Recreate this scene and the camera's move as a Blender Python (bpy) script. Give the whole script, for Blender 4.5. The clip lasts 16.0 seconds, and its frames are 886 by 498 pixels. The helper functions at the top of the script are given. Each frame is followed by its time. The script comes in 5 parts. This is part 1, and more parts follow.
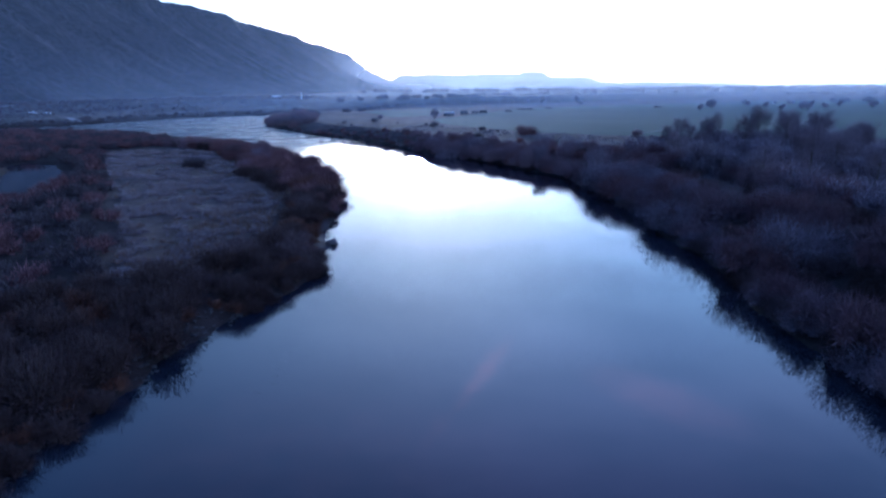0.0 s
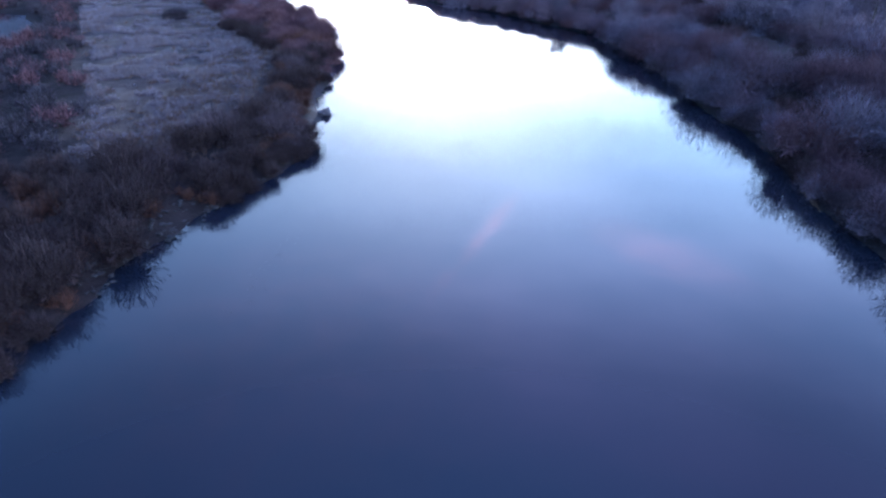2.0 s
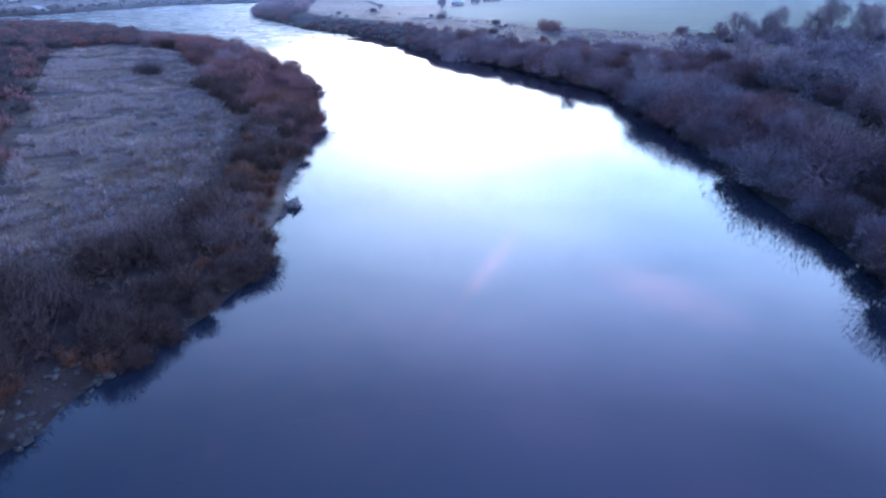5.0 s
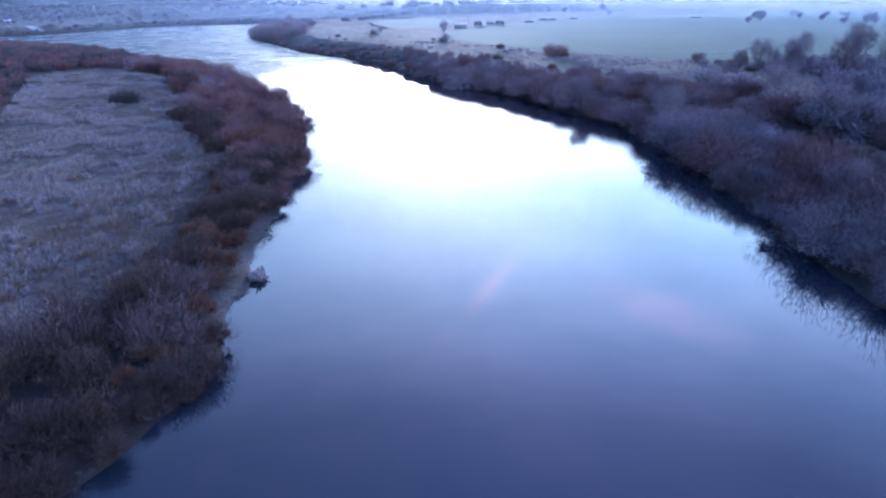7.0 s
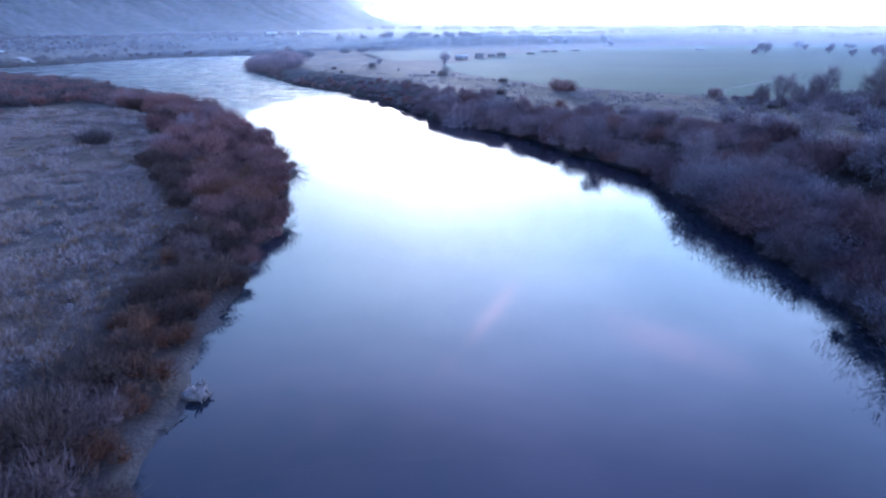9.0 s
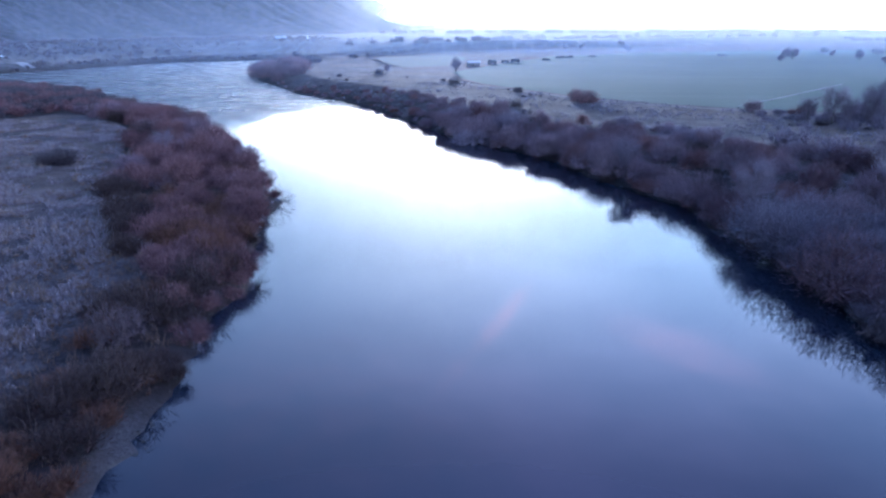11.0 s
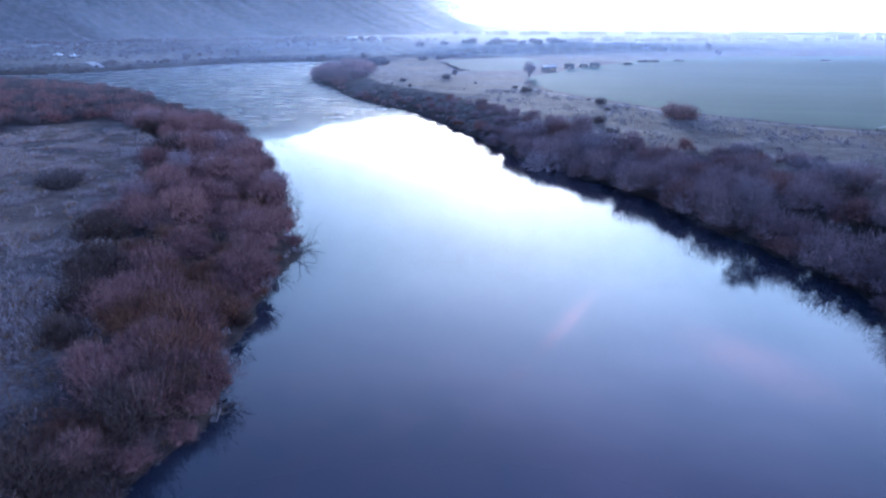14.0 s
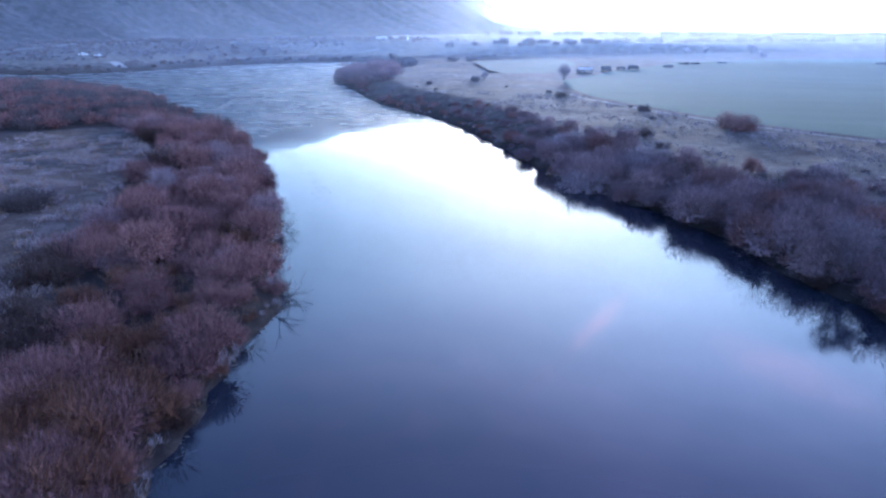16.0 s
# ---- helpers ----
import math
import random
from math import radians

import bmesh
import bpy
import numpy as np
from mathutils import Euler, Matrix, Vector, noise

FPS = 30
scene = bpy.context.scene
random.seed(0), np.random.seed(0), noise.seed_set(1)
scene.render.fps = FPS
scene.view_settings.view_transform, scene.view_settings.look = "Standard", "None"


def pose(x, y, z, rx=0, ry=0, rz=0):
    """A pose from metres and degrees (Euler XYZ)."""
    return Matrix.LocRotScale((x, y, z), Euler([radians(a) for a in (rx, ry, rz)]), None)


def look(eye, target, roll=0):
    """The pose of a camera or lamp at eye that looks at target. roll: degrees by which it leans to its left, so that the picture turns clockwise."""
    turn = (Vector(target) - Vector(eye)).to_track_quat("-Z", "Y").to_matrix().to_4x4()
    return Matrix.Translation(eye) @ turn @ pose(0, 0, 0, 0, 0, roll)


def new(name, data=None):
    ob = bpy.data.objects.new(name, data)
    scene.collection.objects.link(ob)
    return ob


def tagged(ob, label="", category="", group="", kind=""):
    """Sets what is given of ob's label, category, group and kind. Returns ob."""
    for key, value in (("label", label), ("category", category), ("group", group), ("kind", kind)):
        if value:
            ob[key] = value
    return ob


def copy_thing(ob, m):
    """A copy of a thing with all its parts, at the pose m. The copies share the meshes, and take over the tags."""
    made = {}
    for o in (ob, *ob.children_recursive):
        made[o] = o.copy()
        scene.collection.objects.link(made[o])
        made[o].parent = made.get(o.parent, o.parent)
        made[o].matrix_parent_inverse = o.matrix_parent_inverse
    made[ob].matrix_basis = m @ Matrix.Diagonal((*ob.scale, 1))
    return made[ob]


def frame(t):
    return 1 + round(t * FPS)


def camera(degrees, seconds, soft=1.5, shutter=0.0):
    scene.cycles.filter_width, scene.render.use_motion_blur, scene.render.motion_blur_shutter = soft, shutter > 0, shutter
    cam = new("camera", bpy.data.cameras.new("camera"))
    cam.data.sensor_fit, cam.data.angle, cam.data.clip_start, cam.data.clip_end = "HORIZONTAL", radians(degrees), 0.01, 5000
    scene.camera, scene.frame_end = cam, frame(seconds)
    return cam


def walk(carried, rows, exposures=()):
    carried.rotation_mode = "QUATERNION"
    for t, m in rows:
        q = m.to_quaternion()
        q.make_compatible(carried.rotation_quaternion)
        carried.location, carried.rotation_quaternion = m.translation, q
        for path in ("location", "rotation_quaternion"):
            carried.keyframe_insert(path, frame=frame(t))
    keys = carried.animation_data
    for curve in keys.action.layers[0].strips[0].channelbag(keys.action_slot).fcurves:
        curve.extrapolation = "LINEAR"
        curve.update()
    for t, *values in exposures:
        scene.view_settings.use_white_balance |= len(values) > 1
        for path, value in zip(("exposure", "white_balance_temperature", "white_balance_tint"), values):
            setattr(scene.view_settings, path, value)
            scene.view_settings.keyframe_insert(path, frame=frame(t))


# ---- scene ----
cam = camera(68.0, 16.0, soft=2.2, shutter=0.4)
PATH = [
    (0, (3.721, 4.075, 23.516), (3.639, 6.015, 23.036), -0.5),
    (0.5, (3.393, 6.318, 23.295), (3.307, 8.221, 22.685), -0.3),
    (1, (3.44, 8.955, 23.232), (3.346, 10.823, 22.523), -0.4),
    (1.5, (3.226, 11.709, 23.275), (3.132, 13.539, 22.473), -0.4),
    (2, (3.36, 14.515, 23.402), (3.26, 16.303, 22.513), -0.4),
    (2.5, (3.21, 17.758, 23.462), (3.112, 19.523, 22.525), -0.5),
    (3, (3.003, 21.162, 23.512), (2.906, 22.949, 22.619), -0.4),
    (3.5, (2.913, 24.537, 23.643), (2.814, 26.344, 22.791), -0.4),
    (4, (2.721, 27.948, 23.713), (2.622, 29.777, 22.909), -0.4),
    (6.5, (2.423, 45.403, 24.02), (2.315, 47.25, 23.259), -0.3),
    (7, (2.219, 49.041, 24.078), (2.112, 50.9, 23.348), -0.1),
    (7.5, (2.066, 52.783, 24.112), (1.958, 54.65, 23.402), -0.1),
    (8, (1.935, 56.31, 24.217), (1.827, 58.183, 23.523), -0.0),
    (8.5, (1.769, 59.986, 24.293), (1.661, 61.867, 23.623), 0.0),
    (9, (1.521, 63.8, 24.285), (1.412, 65.688, 23.634), -0.0),
    (11.5, (1.104, 85.297, 24.799), (0.927, 87.184, 24.159), 0.1),
    (12, (0.847, 89.276, 24.784), (0.598, 91.154, 24.145), 0.1),
    (12.5, (0.607, 93.232, 24.93), (0.323, 95.106, 24.29), 0.1),
    (13, (0.21, 97.406, 24.916), (-0.098, 99.276, 24.276), 0.2),
    (13.5, (0.036, 101.326, 25.016), (-0.291, 103.192, 24.375), 0.2),
    (14, (-0.454, 105.406, 25.004), (-0.797, 107.269, 24.364), 0.3),
    (14.5, (-0.966, 109.311, 25.008), (-1.325, 111.172, 24.368), 0.4),
    (15, (-1.398, 113.354, 25.053), (-1.776, 115.211, 24.412), 0.3),
    (15.5, (-1.883, 117.815, 24.917), (-2.289, 119.666, 24.276), 0.4),
    (16, (-2.475, 121.76, 24.842), (-2.903, 123.606, 24.202), 0.4),
]
# seconds, stops, kelvin, tint
EXPOSURES = [(0.0, 1.72, 4250, 12), (0.5, 1.82, 4250, 12), (1.0, 2.26, 4450, 12), (1.5, 2.7, 4650, 12), (2.5, 3.16, 4730, 11), (4.0, 3.32, 4720, 11), (7.5, 3.21, 4700, 11), (11.5, 3.0, 4740, 11), (16.0, 3.17, 4780, 10)]
walk(cam, [(t, look(eye, target, roll)) for t, eye, target, roll in PATH], EXPOSURES)

# ---- world, sun ----
world = bpy.data.worlds.new("dawn_sky")
scene.world = world
world.use_nodes = True
wt = world.node_tree
wt.nodes.clear()
w_out = wt.nodes.new("ShaderNodeOutputWorld")
w_bg = wt.nodes.new("ShaderNodeBackground")
w_sky = wt.nodes.new("ShaderNodeTexSky")
w_sky.sky_type = "NISHITA"
w_sky.sun_disc = False
w_sky.sun_elevation = radians(5)
w_sky.sun_rotation = radians(-4)
w_sky.air_density = 1.0
w_sky.dust_density = 1.0
w_sky.ozone_density = 3.0
w_bg.inputs["Strength"].default_value = 0.12


def w_math(op, a, b=0.0, vector=False):
    n = wt.nodes.new("ShaderNodeVectorMath" if vector else "ShaderNodeMath")
    n.operation = op
    for i, v in enumerate((a, b)):
        if isinstance(v, (int, float)):
            if not vector:
                n.inputs[i].default_value = v
        else:
            wt.links.new(v, n.inputs[i])
    return n.outputs["Value"] if op in ("LENGTH", "DOT_PRODUCT") else n.outputs[0]


def w_wisp(place, cx, cy, turn, long, wide):
    """A wisp of cloud on the cloud plane: a soft ellipse, frayed by noise."""
    m = wt.nodes.new("ShaderNodeMapping")
    m.vector_type = "TEXTURE"
    m.inputs["Location"].default_value = (cx, cy, 0)
    m.inputs["Rotation"].default_value = (0, 0, radians(turn))
    m.inputs["Scale"].default_value = (wide, long, 1)
    wt.links.new(place, m.inputs["Vector"])
    r = wt.nodes.new("ShaderNodeMapRange")
    r.interpolation_type = "SMOOTHERSTEP"
    r.inputs["From Min"].default_value, r.inputs["From Max"].default_value = 1.0, 0.1
    wt.links.new(w_math("LENGTH", m.outputs[0], vector=True), r.inputs["Value"])
    return r.outputs[0]


# high thin cloud over the whole sky, faintly pink, with a few brighter wisps
w_dir = wt.nodes.new("ShaderNodeTexCoord").outputs["Generated"]
w_sep = wt.nodes.new("ShaderNodeSeparateXYZ")
wt.links.new(w_dir, w_sep.inputs[0])
w_up = w_math("MAXIMUM", w_sep.outputs["Z"], 0.06)
w_flat = wt.nodes.new("ShaderNodeCombineXYZ")
wt.links.new(w_math("DIVIDE", w_sep.outputs["X"], w_up), w_flat.inputs[0])
wt.links.new(w_math("DIVIDE", w_sep.outputs["Y"], w_up), w_flat.inputs[1])
w_n = wt.nodes.new("ShaderNodeTexNoise")
w_n.inputs["Scale"].default_value, w_n.inputs["Detail"].default_value = 1.1, 5
wt.links.new(w_flat.outputs[0], w_n.inputs["Vector"])
w_fine = wt.nodes.new("ShaderNodeTexNoise")
w_fine.inputs["Scale"].default_value, w_fine.inputs["Detail"].default_value = 9, 4
wt.links.new(w_flat.outputs[0], w_fine.inputs["Vector"])
w_amount = w_math("MULTIPLY_ADD", w_n.outputs["Fac"], 1.6)
w_amount.node.inputs[2].default_value = -0.05
w_cloud = wt.nodes.new("ShaderNodeMix")
w_cloud.data_type, w_cloud.blend_type = "RGBA", "ADD"
w_tint = wt.nodes.new("ShaderNodeValToRGB")
w_tint.color_ramp.elements[0].position, w_tint.color_ramp.elements[0].color = 0.30, (0.78, 0.87, 0.90, 1)
w_tint.color_ramp.elements[1].position, w_tint.color_ramp.elements[1].color = 0.66, (1.02, 0.53, 1.0, 1)
w_high = w_tint.color_ramp.elements.new(0.95)
w_high.color = (0.52, 0.62, 1.0, 1)
wt.links.new(w_sep.outputs["Z"], w_tint.inputs["Fac"])
wt.links.new(w_tint.outputs["Color"], w_cloud.inputs[7])
w_cloud.clamp_factor = False
# seen through more of the layer towards the horizon
w_thin = w_math("SUBTRACT", w_math("DIVIDE", 1.14, w_math("MAXIMUM", w_sep.outputs["Z"], 0.14)), 1.14)
# the layer is thicker to the east
w_east = w_math("MULTIPLY_ADD", w_sep.outputs["X"], 1.15)
w_east.node.inputs[2].default_value = 1.0
w_thin = w_math("MULTIPLY", w_thin, w_east)
# and there is a broad soft bank of it half way up
w_thin = w_math("ADD", w_thin, w_math("MULTIPLY", w_wisp(w_flat.outputs[0], 0.36, 1.62, 0, 0.95, 0.7), 0.55))
w_amount = w_math("MULTIPLY", w_amount, w_math("MAXIMUM", w_thin, 0.1))
wt.links.new(w_amount, w_cloud.inputs[0])
wt.links.new(w_sky.outputs[0], w_cloud.inputs[6])
w_wisps = w_math("ADD", w_math("MULTIPLY", w_wisp(w_flat.outputs[0], 0.06, 2.22, -19, 0.46, 0.05), 0.7), w_math("MULTIPLY", w_wisp(w_flat.outputs[0], 0.62, 2.02, 40, 0.42, 0.2), 0.4))
w_wisps = w_math("ADD", w_wisps, w_math("MULTIPLY", w_wisp(w_flat.outputs[0], -0.5, 1.45, 0, 1.0, 0.95), 0.17))
w_wisps = w_math("ADD", w_wisps, w_math("MULTIPLY", w_wisp(w_flat.outputs[0], -0.10, 1.78, -19, 0.16, 0.05), 0.14))
w_wisps = w_math("MULTIPLY", w_wisps, w_math("MULTIPLY", w_fine.outputs["Fac"], 2.4))
w_pink = wt.nodes.new("ShaderNodeMix")
w_pink.data_type, w_pink.blend_type = "RGBA", "ADD"
w_pink.clamp_factor = False
w_pink.inputs[7].default_value = (1.6, 0.55, 0.45, 1)
wt.links.new(w_wisps, w_pink.inputs[0])
wt.links.new(w_cloud.outputs[2], w_pink.inputs[6])
# brightness fitted by height: warmer half way up, unseen zenith raised to light land
w_fall = wt.nodes.new("ShaderNodeValToRGB")
w_fall.color_ramp.interpolation = "B_SPLINE"
while len(w_fall.color_ramp.elements) < 9:
    w_fall.color_ramp.elements.new(0.5)
for e, (p, c) in zip(w_fall.color_ramp.elements, (
    (0.00, (0.60, 0.56, 0.55)), (0.10, (0.52, 0.49, 0.49)), (0.20, (0.43, 0.42, 0.43)), (0.29, (0.49, 0.48, 0.48)), (0.36, (0.70, 0.68, 0.65)),
    (0.46, (0.93, 0.89, 0.84)), (0.53, (0.80, 0.78, 0.76)), (0.61, (0.50, 0.50, 0.51)), (0.86, (0.98, 1.00, 1.06)),
)):
    e.position, e.color = p, (*c, 1)
wt.links.new(w_sep.outputs["Z"], w_fall.inputs["Fac"])
w_side = w_math("MULTIPLY_ADD", w_sep.outputs["X"], 0.5)
w_side.node.inputs[2].default_value = 1.53
w_gain = wt.nodes.new("ShaderNodeVectorMath")
w_gain.operation = "SCALE"
wt.links.new(w_fall.outputs["Color"], w_gain.inputs[0])
# dims the sky towards both sides, standing in for lens vignetting
w_vignette = w_math("MULTIPLY_ADD", w_math("MULTIPLY", w_sep.outputs["X"], w_sep.outputs["X"]), -1.5)
w_vignette.node.inputs[2].default_value = 1.04
wt.links.new(w_math("MULTIPLY", w_math("MAXIMUM", w_vignette, 0.80), w_math("MINIMUM", w_math("MAXIMUM", w_side, 1.2), 1.95)), w_gain.inputs["Scale"])
w_sum = wt.nodes.new("ShaderNodeVectorMath")
w_sum.operation = "MULTIPLY"
wt.links.new(w_pink.outputs[2], w_sum.inputs[0])
wt.links.new(w_gain.outputs[0], w_sum.inputs[1])
wt.links.new(w_sum.outputs[0], w_bg.inputs["Color"])
wt.links.new(w_bg.outputs[0], w_out.inputs["Surface"])

sun = new("sun", bpy.data.lights.new("sun", "SUN"))
sun.data.energy = 0.8
sun.data.angle = radians(3)
sun.data.color = (1.0, 0.90, 0.82)
sun.matrix_world = look((-70, 1000, 87), (0, 0, 0))


# ---- materials ----
def nodes_of(name):
    m = bpy.data.materials.new(name)
    m.use_nodes = True
    m.node_tree.nodes.clear()
    return m, m.node_tree


def node(tree, kind, **values):
    n = tree.nodes.new(kind)
    for key, v in values.items():
        n.inputs[key.replace("_", " ")].default_value = v
    return n


def ramp(tree, fac, stops):
    r = tree.nodes.new("ShaderNodeValToRGB")
    while len(r.color_ramp.elements) < len(stops):
        r.color_ramp.elements.new(0.5)
    for e, (p, c) in zip(r.color_ramp.elements, stops):
        e.position = p
        e.color = (*c, 1)
    tree.links.new(fac, r.inputs["Fac"])
    return r.outputs["Color"]


def noise_tex(tree, vec, scale, detail=4.0, rough=0.55):
    n = node(tree, "ShaderNodeTexNoise", Scale=scale, Detail=detail, Roughness=rough)
    if vec is not None:
        tree.links.new(vec, n.inputs["Vector"])
    return n.outputs["Fac"]


def mixed(tree, fac, a, b, kind="MIX"):
    m = tree.nodes.new("ShaderNodeMix")
    m.data_type = "RGBA"
    m.blend_type = kind
    for socket, v in ((m.inputs[0], fac), (m.inputs[6], a), (m.inputs[7], b)):
        if isinstance(v, (int, float)):
            socket.default_value = v
        elif isinstance(v, tuple):
            socket.default_value = (*v, 1)
        else:
            tree.links.new(v, socket)
    return m.outputs[2]


def finish(m, tree, color, rough=0.9, bump=None, bump_strength=0.5, bump_distance=0.1, spec=0.2, metal=0.0):
    b = node(tree, "ShaderNodeBsdfPrincipled", Roughness=rough, Metallic=metal)
    b.inputs["Specular IOR Level"].default_value = spec
    if isinstance(color, tuple):
        b.inputs["Base Color"].default_value = (*color, 1)
    else:
        tree.links.new(color, b.inputs["Base Color"])
    if bump is not None:
        bp = node(tree, "ShaderNodeBump", Strength=bump_strength, Distance=bump_distance)
        tree.links.new(bump, bp.inputs["Height"])
        tree.links.new(bp.outputs[0], b.inputs["Normal"])
    o = tree.nodes.new("ShaderNodeOutputMaterial")
    tree.links.new(b.outputs[0], o.inputs["Surface"])
    return m


def position(tree):
    return tree.nodes.new("ShaderNodeNewGeometry").outputs["Position"]


def attribute(tree, name):
    a = tree.nodes.new("ShaderNodeAttribute")
    a.attribute_name = name
    return a.outputs["Fac"]


def plain(name, color, rough=0.8, var=0.25, scale=3.0, metal=0.0, spec=0.3):
    """A painted, wooden or stone surface with stains at two scales."""
    m, t = nodes_of(name)
    p = position(t)
    big, fine = noise_tex(t, p, scale * 0.25, 3), noise_tex(t, p, scale * 4, 5)
    dark = tuple(c * (1 - var) for c in color)
    light = tuple(min(1, c * (1 + var)) for c in color)
    c = mixed(t, 0.4, ramp(t, big, [(0.3, dark), (0.7, light)]), ramp(t, fine, [(0.3, dark), (0.7, light)]))
    return finish(m, t, c, rough, fine, 0.3, 0.02, spec, metal)


def make_ground_material():
    m, t = nodes_of("river_land")
    p = position(t)
    big, mid, fine = noise_tex(t, p, 0.035, 4), noise_tex(t, p, 0.35, 5), noise_tex(t, p, 3.0, 5)
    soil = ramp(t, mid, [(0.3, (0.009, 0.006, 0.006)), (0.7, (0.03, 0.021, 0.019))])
    straw = ramp(t, mid, [(0.40, (0.014, 0.010, 0.010)), (0.5, (0.042, 0.032, 0.032)), (0.64, (0.11, 0.088, 0.088))])
    straw = mixed(t, 0.5, straw, ramp(t, fine, [(0.40, (0.018, 0.013, 0.013)), (0.66, (0.13, 0.108, 0.108))]))
    straw = mixed(t, ramp(t, big, [(0.42, (0, 0, 0)), (0.6, (1, 1, 1))]), straw, mixed(t, 0.35, straw, (0.10, 0.06, 0.035)))
    sand = ramp(t, fine, [(0.3, (0.036, 0.030, 0.030)), (0.7, (0.07, 0.06, 0.06))])
    scrub = ramp(t, mid, [(0.40, (0.022, 0.019, 0.018)), (0.62, (0.09, 0.08, 0.077))])
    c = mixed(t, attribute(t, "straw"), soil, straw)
    c = mixed(t, attribute(t, "scrub"), c, scrub)
    c = mixed(t, attribute(t, "sand"), c, sand)
    return finish(m, t, c, 0.95, fine, 0.8, 0.25, 0.1)


def make_hill_material():
    m, t = nodes_of("hillside")
    p = position(t)
    s = node(t, "ShaderNodeVectorMath")
    s.operation = "MULTIPLY"
    s.inputs[1].default_value = (0.12, 1.0, 0.12)
    t.links.new(p, s.inputs[0])
    streak, blot, fine = noise_tex(t, s.outputs[0], 0.03, 6, 0.6), noise_tex(t, p, 0.006, 4), noise_tex(t, p, 0.12, 5, 0.65)
    c = ramp(t, streak, [(0.36, (0.018, 0.017, 0.019)), (0.58, (0.032, 0.031, 0.033)), (0.76, (0.12, 0.112, 0.11))])
    c = mixed(t, 0.3, c, ramp(t, fine, [(0.35, (0.018, 0.017, 0.019)), (0.65, (0.05, 0.047, 0.047))]))
    c = mixed(t, ramp(t, blot, [(0.4, (0, 0, 0)), (0.65, (1, 1, 1))]), c, mixed(t, 0.4, c, (0.035, 0.033, 0.034)))
    brush = ramp(t, noise_tex(t, p, 0.16, 5, 0.7), [(0.46, (0, 0, 0)), (0.56, (0.95, 0.95, 0.95))])
    c = mixed(t, brush, c, (0.012, 0.012, 0.013))
    return finish(m, t, c, 0.95, fine, 0.5, 3.0, 0.05)


def make_field_material(name, a, b):
    m, t = nodes_of(name)
    p = position(t)
    s = node(t, "ShaderNodeVectorMath")
    s.operation = "MULTIPLY"
    s.inputs[1].default_value = (0.12, 1.0, 1.0)
    t.links.new(p, s.inputs[0])
    rows, big = noise_tex(t, s.outputs[0], 0.12, 5), noise_tex(t, p, 0.012, 4)
    c = mixed(t, 0.5, ramp(t, rows, [(0.35, a), (0.65, b)]), ramp(t, big, [(0.35, a), (0.65, b)]))
    return finish(m, t, c, 0.95, noise_tex(t, p, 2.0, 5), 0.6, 0.15, 0.1)


def make_water_material(name, breeze):
    m, t = nodes_of(name)
    p = position(t)
    sep = t.nodes.new("ShaderNodeSeparateXYZ")
    t.links.new(p, sep.inputs[0])

    def ma(op, a, b):
        n = t.nodes.new("ShaderNodeMath")
        n.operation = op
        for i, v in enumerate((a, b)):
            if isinstance(v, (int, float)):
                n.inputs[i].default_value = v
            else:
                t.links.new(v, n.inputs[i])
        return n.outputs[0]

    # breeze ripples on the far reach, past a wandering line; glassy water before it
    edge = ma("ADD", ma("ADD", ma("MULTIPLY", sep.outputs["Y"], 0.368), ma("MULTIPLY", sep.outputs["X"], -0.926)), ma("MULTIPLY", noise_tex(t, p, 0.06, 4), 30))
    far = t.nodes.new("ShaderNodeMapRange")
    far.inputs["From Min"].default_value, far.inputs["From Max"].default_value = 168, 186
    t.links.new(edge, far.inputs["Value"])
    w = node(t, "ShaderNodeVectorMath")
    w.operation = "MULTIPLY"
    w.inputs[1].default_value = (1.0, 0.6, 1.0)
    t.links.new(p, w.inputs[0])
    rip = noise_tex(t, w.outputs[0], 0.9, 4, 0.6)
    swirl = noise_tex(t, p, 0.06, 3)
    calm = noise_tex(t, p, 0.22, 3)
    b1 = node(t, "ShaderNodeBump", Distance=1.7)
    t.links.new(rip, b1.inputs["Height"])
    t.links.new(ma("ADD", ma("MULTIPLY", far.outputs[0], 0.7 * breeze), 0.0008), b1.inputs["Strength"])
    b2 = node(t, "ShaderNodeBump", Strength=0.02, Distance=0.6)
    t.links.new(ma("ADD", swirl, calm), b2.inputs["Height"])
    t.links.new(b1.outputs[0], b2.inputs["Normal"])
    b = node(t, "ShaderNodeBsdfPrincipled", IOR=1.333)
    gust = node(t, "ShaderNodeVectorMath")
    gust.operation = "MULTIPLY"
    gust.inputs[1].default_value = (0.35, 1.0, 1.0)
    t.links.new(p, gust.inputs[0])
    cats_paw = ma("MULTIPLY", ramp(t, noise_tex(t, gust.outputs[0], 0.14, 5, 0.65), [(0.36, (0.45, 0.45, 0.45)), (0.62, (1, 1, 1))]), 0.28 * breeze)
    t.links.new(ma("ADD", ma("MULTIPLY", far.outputs[0], cats_paw), 0.045), b.inputs["Roughness"])
    b.inputs["Base Color"].default_value = (0.010, 0.012, 0.019, 1)
    t.links.new(b2.outputs[0], b.inputs["Normal"])
    o = t.nodes.new("ShaderNodeOutputMaterial")
    t.links.new(b.outputs[0], o.inputs["Surface"])
    return m


